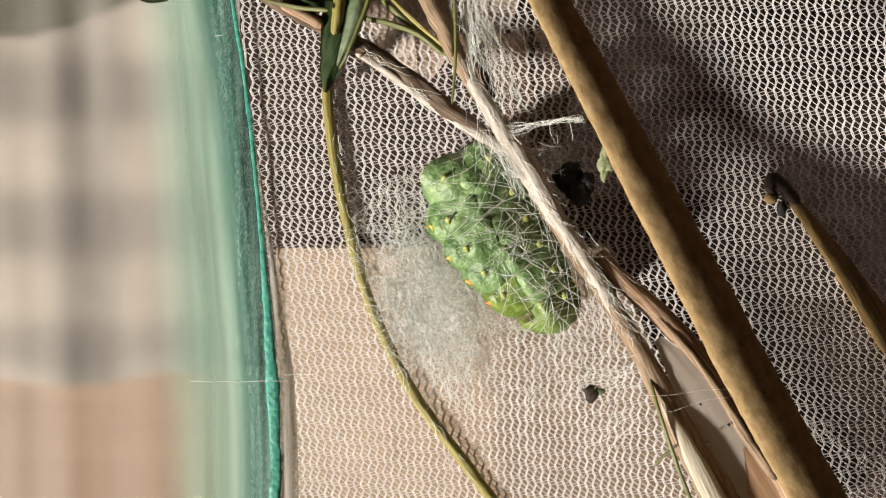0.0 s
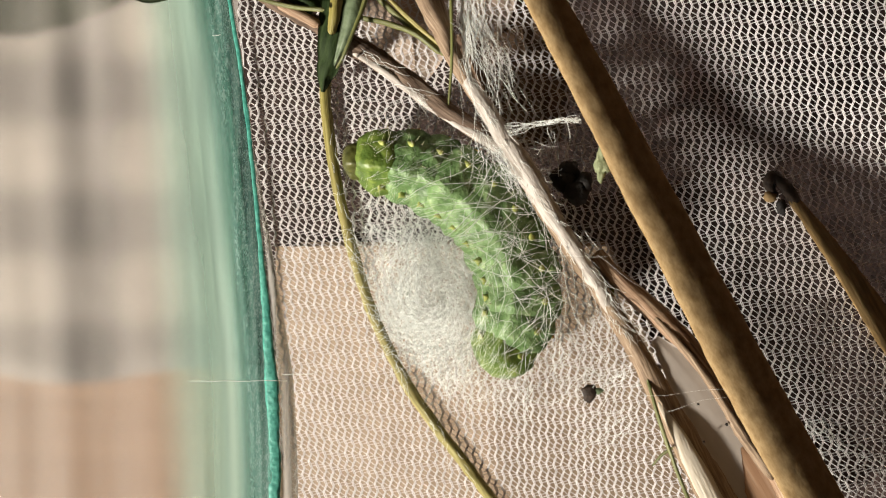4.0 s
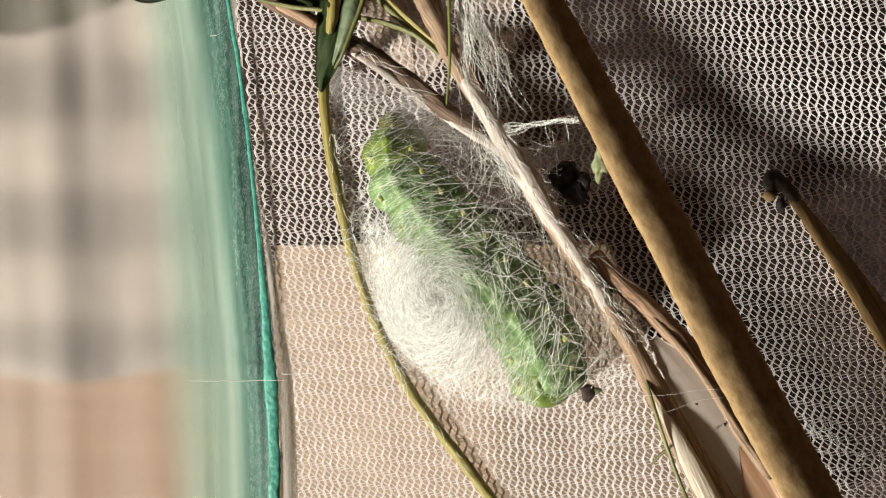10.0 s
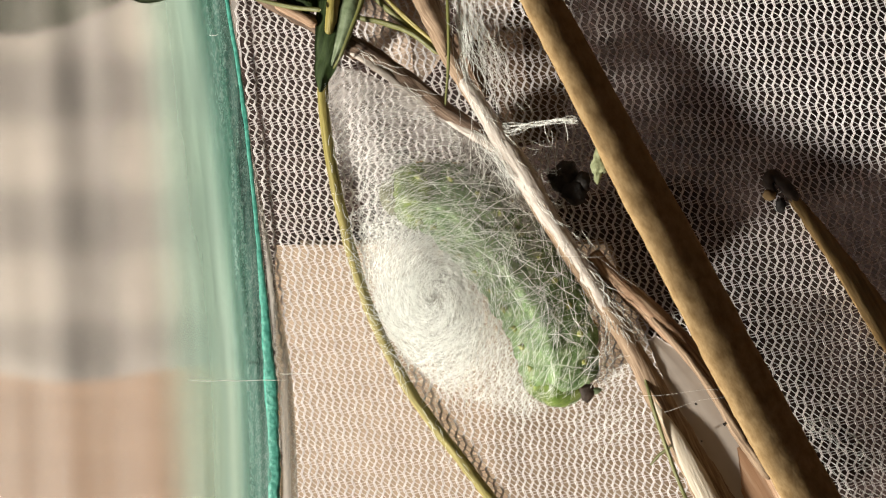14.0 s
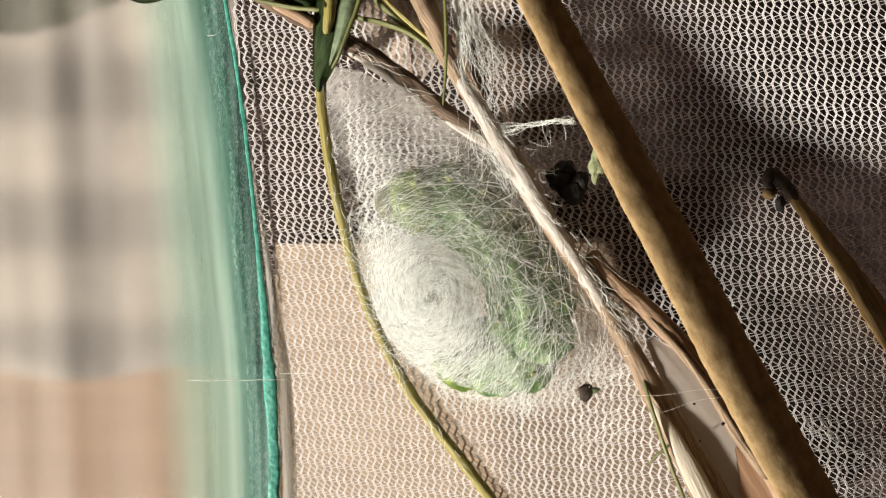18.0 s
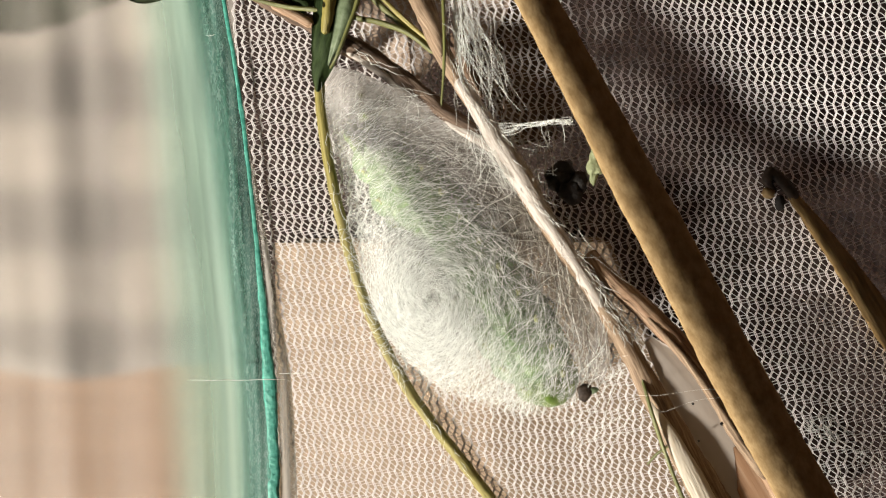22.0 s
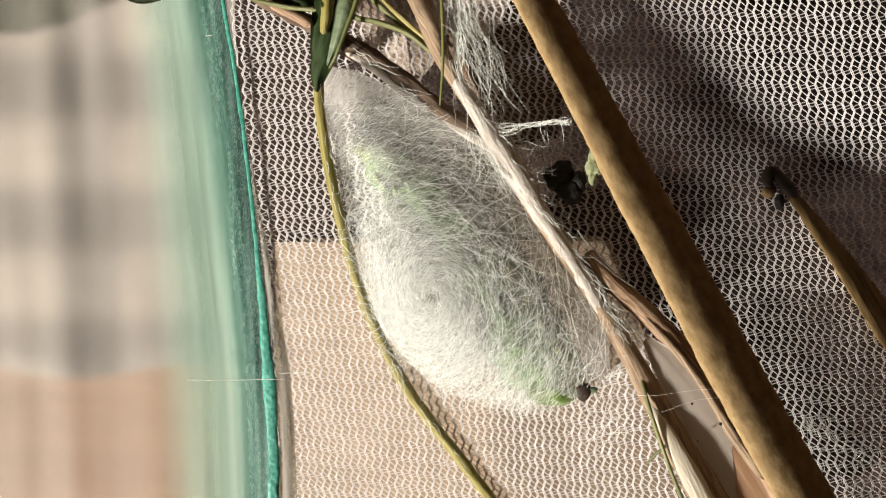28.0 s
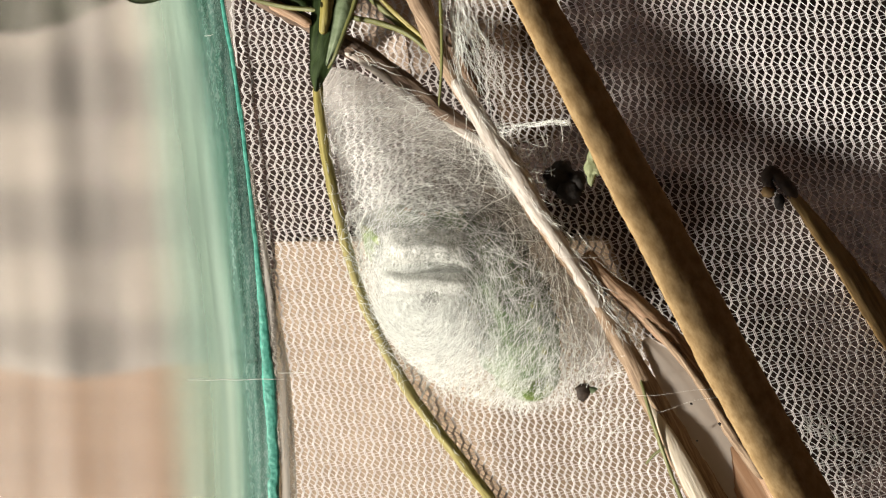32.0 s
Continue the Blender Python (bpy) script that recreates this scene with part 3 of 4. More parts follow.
hang("stalk_skin", stalk([(911, -120, 24, 23), (976, 0, 24, 24.5), (1081, 195, 24, 27.5), (1212, 440, 24, 31.5), (1331, 663, 24, 33), (1455, 882, 24, 33.5), (1657, 1230, 24, 33.5)],
                         STRAW, 320, 48, 0.02, 0, 0, 1, lean=1.0), thick)
scrap = hang("green_scrap", lump(0.0016, PALE_SCRAP, 2, 0.9, (0.6, 1.1, 0.3), 3), thick, "small grey-green leaf scrap stuck to the stalk")
scrap.location = at(1073, 286, 23.5)

white = thing("silky_stalk", "slender grey stalk matted with pale silk", "plant stalk")
hang("stalk_skin", stalk([(748, -60, 10.8, 17), (772, 0, 11.3, 17), (800, 80, 11.8, 15), (838, 150, 11.8, 12), (900, 245, 11.8, 15), (945, 318, 11.8, 18), (1010, 430, 11.8, 15), (1070, 520, 11.8, 15), (1127, 612, 11.8, 16),
                          (1180, 710, 11.3, 20), (1230, 800, 10.9, 26), (1288, 905, 10.8, 29), (1438, 1180, 10.8, 29)], BARK, 170, 16, 0.06, 5, 0.04, 2), white)
hang("silk_sleeve", stalk([(832, 140, 12.6, 11), (868, 195, 12.4, 13), (905, 255, 12.3, 17), (942, 312, 12.3, 19), (985, 385, 12.4, 15), (1040, 470, 12.3, 13), (1085, 545, 12.2, 11), (1120, 600, 12.2, 8)], FELT, 110, 14, 0.08, 0, 0, 3), white, "matted whitish silk sleeve")
hang("peeled_strip", stalk([(1170, 712, 12.8, 3), (1202, 764, 13.5, 10), (1231, 819, 13.9, 15), (1264, 882, 14.0, 17), (1316, 985, 14.0, 17)], PITH, 50, 12, 0.05, 0, 0, 4, 0.35), white, "pale peeled inner wood")

brown = thing("brown_stalk", "reddish brown bark-covered stalk with grey fibres", "plant stalk")
hang("stalk_skin", stalk([(1058, 448, 10.6, 13), (1094, 490, 11.2, 15), (1158, 548, 11.2, 17), (1224, 616, 11.2, 18), (1282, 690, 11.2, 19), (1344, 782, 11.2, 22), (1408, 880, 11.2, 28), (1580, 1180, 11.2, 34)],
                         RUST, 140, 18, 0.05, 7, 0.03, 5), brown)
hang("fibre_strip", stalk([(1162, 560, 12.4, 4), (1218, 620, 12.8, 6), (1270, 690, 13.0, 8), (1324, 776, 13.2, 9), (1372, 850, 13.2, 5)], BARK, 60, 10, 0.2, 4, 0.1, 6), brown, "greyish weathered fibres")
sheath = thing("papery_sheath", "papery grey translucent sheath beside the brown stalk", "dry sheath")
hang("membrane", blade([(1164, 600, 11.8, 8), (1204, 648, 11.9, 28), (1250, 712, 12.0, 40), (1308, 800, 12.0, 46), (1362, 886, 12.0, 52), (1434, 1000, 12.0, 52)], SHEATH, 0.2, 60, 10, 0.05, 0.0, 3, 0.1), sheath)
hang("brown_base", blade([(1318, 792, 12.15, 3), (1340, 828, 12.2, 22), (1362, 866, 12.25, 40), (1386, 908, 12.25, 47), (1440, 1005, 12.25, 50)], SHEATH_BASE, 0.1, 40, 10, 0.02, 0.0, 3, 0.1), sheath, "translucent reddish brown sheath base")

curved = thing("curved_stem", "thin curved yellow-green stem bordering the cocoon", "plant stem")
hang("stem_skin", stalk([(604, -70, 0.35, 11), (598, 0, 0.35, 11), (584, 90, 0.35, 10), (580, 165, 0.35, 9), (586, 235, 0.35, 9), (602, 335, 0.35, 9), (626, 440, 0.35, 9), (656, 540, 0.35, 9), (690, 618, 0.35, 9), (728, 690, 0.35, 9),
                         (778, 762, 0.35, 9), (832, 832, 0.35, 9), (884, 902, 0.35, 9), (940, 985, 0.35, 9)], STEM, 170, 12, 0.09, 4, 0.10, 7, 0.6), curved)
hang("sheath_leaf", blade([(632, -90, 6.4, 40), (612, -10, 6.6, 37), (602, 45, 6.6, 33), (590, 100, 5.6, 24), (580, 138, 4, 14), (576, 164, 3, 3)], LEAF, 0.4, 30, 8, 0.9, 0.4, 4), curved, "dark green leaf sheath clasping the stem")
hang("inner_stem", stalk([(612, -80, 7.6, 10), (602, -10, 7.8, 10), (597, 30, 7.6, 9), (592, 62, 7.0, 6)], STEM, 40, 10, 0.09, 4, 0.1, 12), curved, "yellow-brown inner stem")
hang("pale_leaf", blade([(652, -95, 9.5, 20), (640, -20, 9.6, 20), (628, 30, 9.4, 16), (612, 80, 8, 10), (597, 118, 6, 3)], PALE_LEAF, 0.3, 24, 6, 0.6, 0.3, 6), curved, "thin grey-green leaf blade")
hang("leaf_rib", stalk([(668, -80, 10.2, 4), (652, 0, 10.2, 4), (634, 50, 10, 3.5), (614, 98, 9, 3), (600, 122, 7, 2)], GRASS, 40, 8, 0.08), curved, "pale green leaf rib")

twig = thing("twig", "rough grey-brown twig with silk along one side", "twig")
hang("twig_skin", stalk([(440, -30, 3, 12), (500, 8, 4, 14), (560, 40, 3.6, 15), (625, 78, 4.6, 17), (700, 124, 5, 17), (775, 180, 8.5, 16), (840, 226, 10, 14), (905, 272, 11, 11)], TWIG, 90, 12, 0.14, 5, 0.05, 8), twig)
hang("bare_patch", stalk([(498, 10, 5.2, 7), (530, 24, 5.6, 9), (570, 46, 6.2, 8)], RUST, 30, 10, 0.1), twig, "bare reddish wood")
hang("silk_sleeve", stalk([(598, 70, 4.6, 4), (640, 98, 5.4, 6), (690, 132, 6.0, 7), (760, 184, 8.2, 7), (830, 228, 10.4, 8), (895, 266, 12, 9)], FELT, 60, 12, 0.10, 0, 0, 9), twig, "matted pale silk")
for path, mat_, r in (([(440, -8, 6, 3.0), (520, 12, 7, 3.8), (580, 18, 9, 3.8)], GRASS, 3.0), ([(655, -30, 8, 4.5), (690, 12, 8, 5.2), (740, 55, 9, 5.2), (795, 100, 10, 3.8)], GRASS, 3.8),
                      ([(632, 30, 8, 3.8), (690, 42, 9, 4.5), (742, 62, 9.5, 4.5), (784, 96, 10, 3.0)], GRASS, 3.8), ([(676, -20, 9.5, 3.0), (730, 34, 9.5, 3.8), (788, 84, 10, 3.0)], STEM, 3.0),
                      ([(802, -60, 18, 2.4), (806, 40, 18, 2.6), (806, 110, 18, 2.4), (800, 186, 17, 1.8)], GRASS, 3.8), ([(738, -60, 11, 14), (764, 10, 12, 15), (790, 60, 13, 12), (800, 100, 14, 3.8)], BARK, 5)):
    thing("grass_stem", "thin dry green and brown plant stem", "plant stem", "thin stems", data=stalk(path, mat_, 50, 10, 0.1, 3, 0.1, r))
thing("leaf", "dark green leaf tip at the edge of the panel", "leaf", data=blade([(520, -60, 5, 30), (545, -10, 5.5, 34), (566, 18, 6, 14)], LEAF, 0.3, 16, 6, 1, 0.5, 9))
thing("leaf", "dark olive leaf lying on the check cloth", "leaf", data=blade([(-150, 12, -23, 40), (-20, -8, -23, 75), (110, -20, -23, 70), (230, -30, -23, 30), (270, -40, -24, 4)], LEAF, 0.5, 24, 8, 1.0, 1.0, 17))
thing("leaf", "green leaf edge above the clear panel", "leaf", data=blade([(215, -60, 4, 20), (270, -28, 4, 34), (330, -50, 4, 30)], PALE_LEAF, 0.3, 16, 6, 0.5, 0.5, 10))

thing("grass_stem", "thin green grass blade beside the pale stalk", "plant stem", "thin stems", data=stalk([(1150, 672, 13, 2.5), (1172, 745, 14, 3.2), (1204, 838, 14, 3.2), (1244, 935, 14, 3)], GRASS, 50, 8, 0.1, 3, 0.1, 21))
thing("grass_stem", "thin green grass blade beside the pale stalk", "plant stem", "thin stems", data=stalk([(1196, 792, 13, 1.5), (1176, 806, 12, 2.5), (1158, 826, 11, 1.5)], GRASS, 20, 8, 0.1, 3, 0.1, 22))
thing("leaf_scrap", "small yellow-green leaf scrap between stalks", "leaf scrap", data=blade([(1062, 448, 10, 3), (1074, 476, 11, 9), (1084, 505, 11, 6), (1090, 524, 10.5, 2)], GRASS, 0.3, 14, 4, 0.4, 0.3, 23))


def on_net(u, v, r, lift=0.2):
    """A station of a stalk that lies on the net."""
    return u, v, net_height(u, v) + r * 0.09 + lift, r


stub = thing("hooked_stalk", "tan stalk stub with a dark hooked tip", "plant stalk")
hang("stalk_skin", stalk([on_net(1400, 350, 9, 0.6), on_net(1440, 402, 14), on_net(1490, 470, 19), on_net(1545, 550, 25), on_net(1640, 690, 32)], DARK_STRAW, 90, 20, 0.06, 9, 0.05, 11, lean=0.5), stub)
hang("hooked_tip", stalk([on_net(1376, 352, 6), on_net(1362, 332, 9), on_net(1368, 316, 11), on_net(1386, 330, 11, 0.4), on_net(1412, 364, 11, 0.6)], TIP, 40, 12, 0.12), stub, "very dark hooked tip")
hang("dry_scrap", lump(0.0011, STRAW, 6, 0.6, (1, 0.7, 0.6)), stub, "dry tan scrap").location = at(*on_net(1364, 352, 8, 0.5)[:3])
hang("dark_scrap", lump(0.0012, FRASS, 7, 0.6, (0.7, 1, 0.6)), stub, "very dark scrap").location = at(*on_net(1384, 368, 8)[:3])


def fallen_leaf(label, stations, material, thick_, wave, seed):
    leaf = thing("dry_leaf", label, "leaf")
    hang("leaf_blade", blade(stations, material, thick_, 24, 8, 0.4, wave, seed), leaf)
    hang("midrib", stalk([(u, v, h + 0.25, 2.5) for u, v, h, _ in stations], material, 30, 8, 0.1), leaf)


fallen_leaf("pinkish beige dry leaf under the net", [(640, -90, -1.3, 70), (706, -10, -1.3, 100), (730, 55, -1.3, 80), (738, 112, -1.5, 50), (742, 152, -1.8, 14)], DRY_LEAF, 0.3, 0.8, 12)
fallen_leaf("pinkish beige dry leaf scrap under the net", [(862, -80, -2.2, 50), (864, 0, -2.2, 52), (858, 50, -2.2, 38), (850, 76, -2.4, 10)], DRY_LEAF, 0.3, 0.6, 19)
fallen_leaf("dark brown dry leaf under the net", [(900, -80, -4, 80), (925, 40, -4, 85), (940, 150, -4, 75), (955, 260, -4, 40)], BROWN_LEAF, 0.3, 0.9, 13)
fallen_leaf("brown leaf shred beside the stalks", [(822, 60, 9, 16), (842, 120, 9, 24), (868, 175, 9, 12)], BROWN_LEAF, 0.3, 0.6, 15)
dung = thing("droppings", "dark clump of caterpillar droppings caught in silk", "droppings")
for k, (u, v, r) in enumerate(((1006, 322, 26), (1026, 340, 24), (1012, 304, 20), (1036, 326, 20), (994, 312, 16))):
    hang("pellet", lump(r * PIXEL * 0.9, FRASS, 20 + k, 0.45), dung).location = at(u, v, 9 + (k % 2))
speck = thing("leaf_scrap", "dark green leaf scrap on the net", "leaf scrap", data=lump(0.0013, TIP, 31, 0.4, (0.9, 1.0, 0.35)))
speck.location = at(1047, 695, 8.5)
hang("green_edge", lump(0.0008, PALE_LEAF, 33, 0.5, (1, 0.6, 0.3)), speck, "pale green torn edge").location = (0.0013, 0.0002, 0)
for u, v, r in ((1240, 716, 2), (1290, 752, 2.5), (1250, 782, 1.6), (690, 208, 3), (700, 306, 3)):
    thing("plant_speck", "tiny dark plant speck", "speck", "plant specks", data=lump(r * PIXEL, FRASS, u, 0.5)).location = at(u, v, 13.5 if u > 1000 else 0.6)

# ---- loose silk that is there from the start ----
random.seed(11)


def hair(a, b, steps=8, sway=6.0, lift=0.4):
    """A slack silk thread between two (u, v, h) ends."""
    ph, ph2 = random.uniform(0, 6), random.uniform(0, 6)
    pts = []
    for k in range(steps + 1):
        s = k / steps
        w = math.sin(math.pi * s)
        pts.append(at(a[0] + (b[0] - a[0]) * s + sway * w * math.sin(ph + 4 * s), a[1] + (b[1] - a[1]) * s + sway * w * math.sin(ph2 + 5 * s), a[2] + (b[2] - a[2]) * s + lift * w))
    return pts


bridge = thing("silk_bridge", "twisted white silk strand between two stalks", "silk", kind="stuff")
lines = []
for k in range(16):
    ends = [random.gauss(0, 5), random.gauss(0, 5)]
    ph, pts = random.uniform(0, 6), []
    for i in range(17):
        s = i / 16
        o = ends[0] * (1 - s) ** 3 + ends[1] * s ** 4 + (1.8 + k * 0.2) * math.sin((6 + k * 0.7) * s + ph)
        pts.append(at(897 + 137 * s + 0.3 * o, 230 - 20 * s - 3 * math.sin(math.pi * s) + o, 13 + 11 * s + 0.25 * math.cos(9 * s + ph)))
    lines.append((pts, random.uniform(0.000014, 0.000032)))
hang("strand_bundle", threads(lines, SILK), bridge)

web = thing("loose_web", "loose tangled silk web among the stalks", "silk", kind="stuff")
lines = []
for k in range(60):
    a = (random.gauss(832, 16), random.uniform(-40, 60), random.uniform(10, 19))
    b = (random.gauss(890, 34), random.uniform(90, 225), random.uniform(6, 17))
    lines.append((hair(a, b, 18, 16), random.uniform(0.000015, 0.00004)))
for k in range(26):
    a = (random.gauss(830, 8), random.uniform(-40, 30), 17)
    b = (random.gauss(838, 6), random.uniform(90, 160), 17)
    lines.append((hair(a, b, 8, 8), random.uniform(0.000025, 0.00005)))
for k in range(30):
    s = random.random()
    a = (930 + 130 * s + random.uniform(-8, 8), 310 + 200 * s, 12)
    b = (a[0] + random.uniform(40, 110), a[1] + random.uniform(60, 190), random.uniform(8, 15))
    lines.append((hair(a, b, 7, 6), random.uniform(0.00002, 0.00005)))
for k in range(5):
    a = (random.uniform(960, 1010), random.uniform(215, 260), 12)
    b = (a[0] + random.uniform(-5, 25), a[1] + random.uniform(50, 110), random.uniform(6, 12))
    lines.append((hair(a, b, 6, 6), random.uniform(0.00003, 0.00006)))
for k in range(40):
    a = (random.uniform(1080, 1160), random.uniform(600, 760), random.uniform(8, 15))
    b = (a[0] + random.uniform(-130, -30), a[1] + random.uniform(0, 110), random.uniform(0.5, 6))
    lines.append((hair(a, b, 7, 7), random.uniform(0.00002, 0.00004)))
for k in range(12):
    a = (random.uniform(1420, 1480), random.uniform(740, 760), random.uniform(0, 2) - 1.5)
    b = (a[0] + random.uniform(30, 90), a[1] + random.uniform(10, 70), random.uniform(0, 2) - 3)
    lines.append((hair(a, b, 9, 14), random.uniform(0.00003, 0.00005)))
for k in range(14):
    a = (random.uniform(1440, 1600), random.uniform(780, 900), 0.0)
    a = (a[0], a[1], net_height(a[0], a[1]) + random.uniform(0.3, 1.5))
    b = (a[0] + random.uniform(-60, 60), a[1] + random.uniform(-50, 50), a[2])
    lines.append((hair(a, b, 7, 10), random.uniform(0.00002, 0.00004)))
for a, b in (((930, 462, 16), (1090, 452, 14)), ((1060, 450, 15), (1140, 510, 13)), ((900, 440, 17), (960, 470, 17)), ((1100, 700, 14), (1290, 690, 14)), ((1180, 730, 16), (1300, 700, 15))):
    lines.append((hair(a, b, 9, 5), 0.00002))
hang("web_threads", threads(lines, SILK), web)

fuzz = thing("stalk_fuzz", "fine silk fuzz clinging to the stalks", "silk", kind="stuff")
lines = []
for path, count, r, h in (([(832, 140), (905, 255), (985, 385), (1070, 520), (1110, 590)], 260, 18, 13), ([(640, 90), (760, 178), (850, 232), (920, 285)], 90, 10, 9),
                          ([(590, 150), (600, 335), (656, 540), (728, 690), (832, 832)], 45, 9, 1.4), ([(1110, 505), (1235, 625), (1340, 770)], 40, 16, 11)):
    q = smooth_path(path, 60)
    for k in range(count):
        i = random.randrange(59)
        d = q[i + 1] - q[i]
        d = d / np.hypot(*d)
        o = random.gauss(0, r * 0.6)
        ln = random.uniform(15, 55)
        t = random.gauss(0, 0.35)
        a = (q[i][0] - d[1] * o, q[i][1] + d[0] * o, h + random.uniform(-1.5, 1.2) - abs(o) * 0.06)
        b = (a[0] + ln * (d[0] - d[1] * t), a[1] + ln * (d[1] + d[0] * t), h + random.uniform(-1.5, 1.2))
        lines.append((hair(a, b, 4, 3, 0.3), random.uniform(0.00002, 0.00005)))
for k in range(150):
    s = random.random()
    a = (random.gauss(850 + 90 * s, 16), random.gauss(235 + 80 * s, 13), 12.6 + random.uniform(-1.5, 0.8))
    w, ln = random.gauss(0.85, 0.6), random.uniform(25, 80)
    lines.append((hair(a, (a[0] + ln * math.cos(w), a[1] + ln * math.sin(w), a[2] + random.uniform(-0.5, 0.5)), 5, 5, 0.3), random.uniform(0.000018, 0.00004)))
hang("fuzz_threads", threads(lines, SILK), fuzz)

# ---- the cocoon: an outline between the stems, and a dome over it ----
OUTLINE = smooth_path([(612, 112), (700, 150), (790, 196), (880, 256), (945, 332), (1005, 425), (1062, 525), (1092, 610), (1082, 672), (1040, 712), (965, 734), (880, 724), (800, 694),
                       (742, 652), (694, 590), (656, 510), (628, 420), (608, 320), (594, 220), (590, 150), (612, 112)], 240)
CORE = (815.0, 480.0)
ANGLES = np.arctan2(OUTLINE[:, 1] - CORE[1], OUTLINE[:, 0] - CORE[0])
REACH = np.hypot(OUTLINE[:, 0] - CORE[0], OUTLINE[:, 1] - CORE[1])
ORDER = np.argsort(ANGLES)
ANGLES, REACH = ANGLES[ORDER], REACH[ORDER]


def dome(u, v, inner=0.0):
    """Share of the way to the rim, and the height of the cocoon's skin."""
    du, dv = u - CORE[0], v - CORE[1]
    r = math.hypot(du, dv) / float(np.interp(math.atan2(dv, du), ANGLES, REACH, period=2 * math.pi))
    rim = 3.2 + 10.2 * max(0.0, min(1.0, (u - 640 + 0.25 * (300 - v)) / 420))
    rim += 3.0 * max(0.0, min(1.0, (290 - v) / 110))
    if v > 620:
        rim *= max(0.35, 1 - (v - 620) / 160)
    top = 13.6 + 0.009 * max(-90.0, min(190.0, u - 790)) - 0.3 * max(0.0, (300 - v) / 200)
    return r, rim + max(0.0, top - rim) * max(0.0, 1 - min(r, 1.0) ** 2.7) - inner


def silk_lines(count, spots, inner, swirl, length, thin, open_side=1.0):
    """Silk laid on the dome in sweeps that circle its middle; spots: (u, v, spread, share) of where it is laid."""
    out = []
    while len(out) < count:
        u0, v0, sp, _ = random.choices(spots, [s[3] for s in spots])[0]
        u, v = (random.gauss(u0, sp), random.gauss(v0, sp * 1.15)) if sp else (random.uniform(585, 1095), random.uniform(110, 738))
        if dome(u, v)[0] > 1.0 or ((u - 815) * 0.85 - (v - 470) * 0.5 > 10 and random.random() > open_side):
            continue
        ang = math.atan2((v - 524) * 0.65, u - 778) + math.pi / 2 + random.gauss(0, swirl)
        if random.random() < 0.1:
            ang = random.uniform(0, 6.28)
        turn = random.gauss(0.03, 0.07)
        step = random.uniform(9, 16) * length
        jitter = random.uniform(-0.2, 0.4)
        pts = []
        for k in range(random.randint(4, 8)):
            r, h = dome(u, v, inner)
            if r > 1.03:
                break
            pts.append(at(u, v, max(0.4, h + jitter + random.uniform(-0.08, 0.08))))
            u, v = u + step * math.cos(ang), v + step * math.sin(ang)
            ang += turn + random.gauss(0, 0.07)
        if len(pts) > 3:
            out.append((pts, random.uniform(0.7, 1.3) * thin))
    return out


random.seed(21)
bed = thing("silk_bed", "thin white silk bed spun flat on the net", "silk", kind="stuff")
lines = []
for k in range(2200):
    u, v = random.gauss(765, 52), random.gauss(530, 78)
    if dome(u, v)[0] > 0.98:
        continue
    a = random.uniform(0, 6.28)
    ln = random.uniform(20, 70)
    h = random.uniform(0.3, 1.6)
    lines.append((hair((u, v, h), (u + ln * math.cos(a), v + ln * math.sin(a), h), 5, 6, 0.2), random.uniform(0.00002, 0.00005)))
for k in range(500):
    u, v = random.uniform(600, 1060), random.uniform(330, 720)
    if dome(u, v)[0] > 1.0:
        continue
    a = random.uniform(0, 6.28)
    ln = random.uniform(20, 80)
    h = random.uniform(0.3, 3)
    lines.append((hair((u, v, h), (u + ln * math.cos(a), v + ln * math.sin(a), h), 5, 8, 0.2), random.uniform(0.00002, 0.00004)))
hang("bed_threads", threads(lines, SILK), bed)
verts, faces, uvs = [], [], []
for i in range(13):
    for j in range(40):
        a = 2 * math.pi * j / 40
        s = i / 12 * (1 + 0.3 * noise.noise(Vector((math.cos(a) * 1.5, math.sin(a) * 1.5, 6.0))))
        u, v = 785 + 95 * s * math.cos(a) + 30 * s * math.sin(a), 545 + 130 * s * math.sin(a) + 30 * s * math.cos(a)
        uvs.append((0.70 + 0.30 * i / 12, 0))
        verts.append(at(u, v, 1.0 + 0.012 * (u - 690) + 1.2 * (1 - s * s * 0.8) + 0.3 * noise.noise(Vector((u * 0.03, v * 0.03, 1.0)))))
for i in range(12):
    for j in range(40):
        k = (j + 1) % 40
        faces.append((i * 40 + j, i * 40 + k, (i + 1) * 40 + k, (i + 1) * 40 + j))
hang("bed_sheet", mesh_from("bed_sheet", verts, faces, BED_FILM, uvs), bed, "fused white silk sheet")

cocoon = thing("cocoon", "growing pale silk cocoon spun between stem, twig and stalk", "cocoon")
lines = []
for k in range(16):
    s = random.random()
    a = (860 + 230 * s + random.uniform(-10, 10), 250 + 350 * s, 12.5)
    b = (a[0] - random.uniform(60, 230), a[1] - random.uniform(-160, 40), 0)
    if dome(b[0], b[1])[0] < 1:
        lines.append((hair(a, (b[0], b[1], dome(b[0], b[1])[1]), 8, 8, 0.6), random.uniform(0.00002, 0.000045)))
for k in range(110):
    s = random.random()
    u, v, w = random.gauss(885 + 130 * s, 34), random.gauss(350 + 250 * s, 34), random.choice((0.9, 2.3)) + random.gauss(0, 0.6)
    ln = random.uniform(25, 90)
    b = (u + ln * math.cos(w), v + ln * math.sin(w))
    if dome(u, v)[0] < 1 and dome(*b)[0] < 1:
        lines.append((hair((u, v, dome(u, v)[1] - 0.2), (b[0], b[1], dome(*b)[1] - 0.2), 6, 3, 0.2), random.uniform(0.00003, 0.00005)))
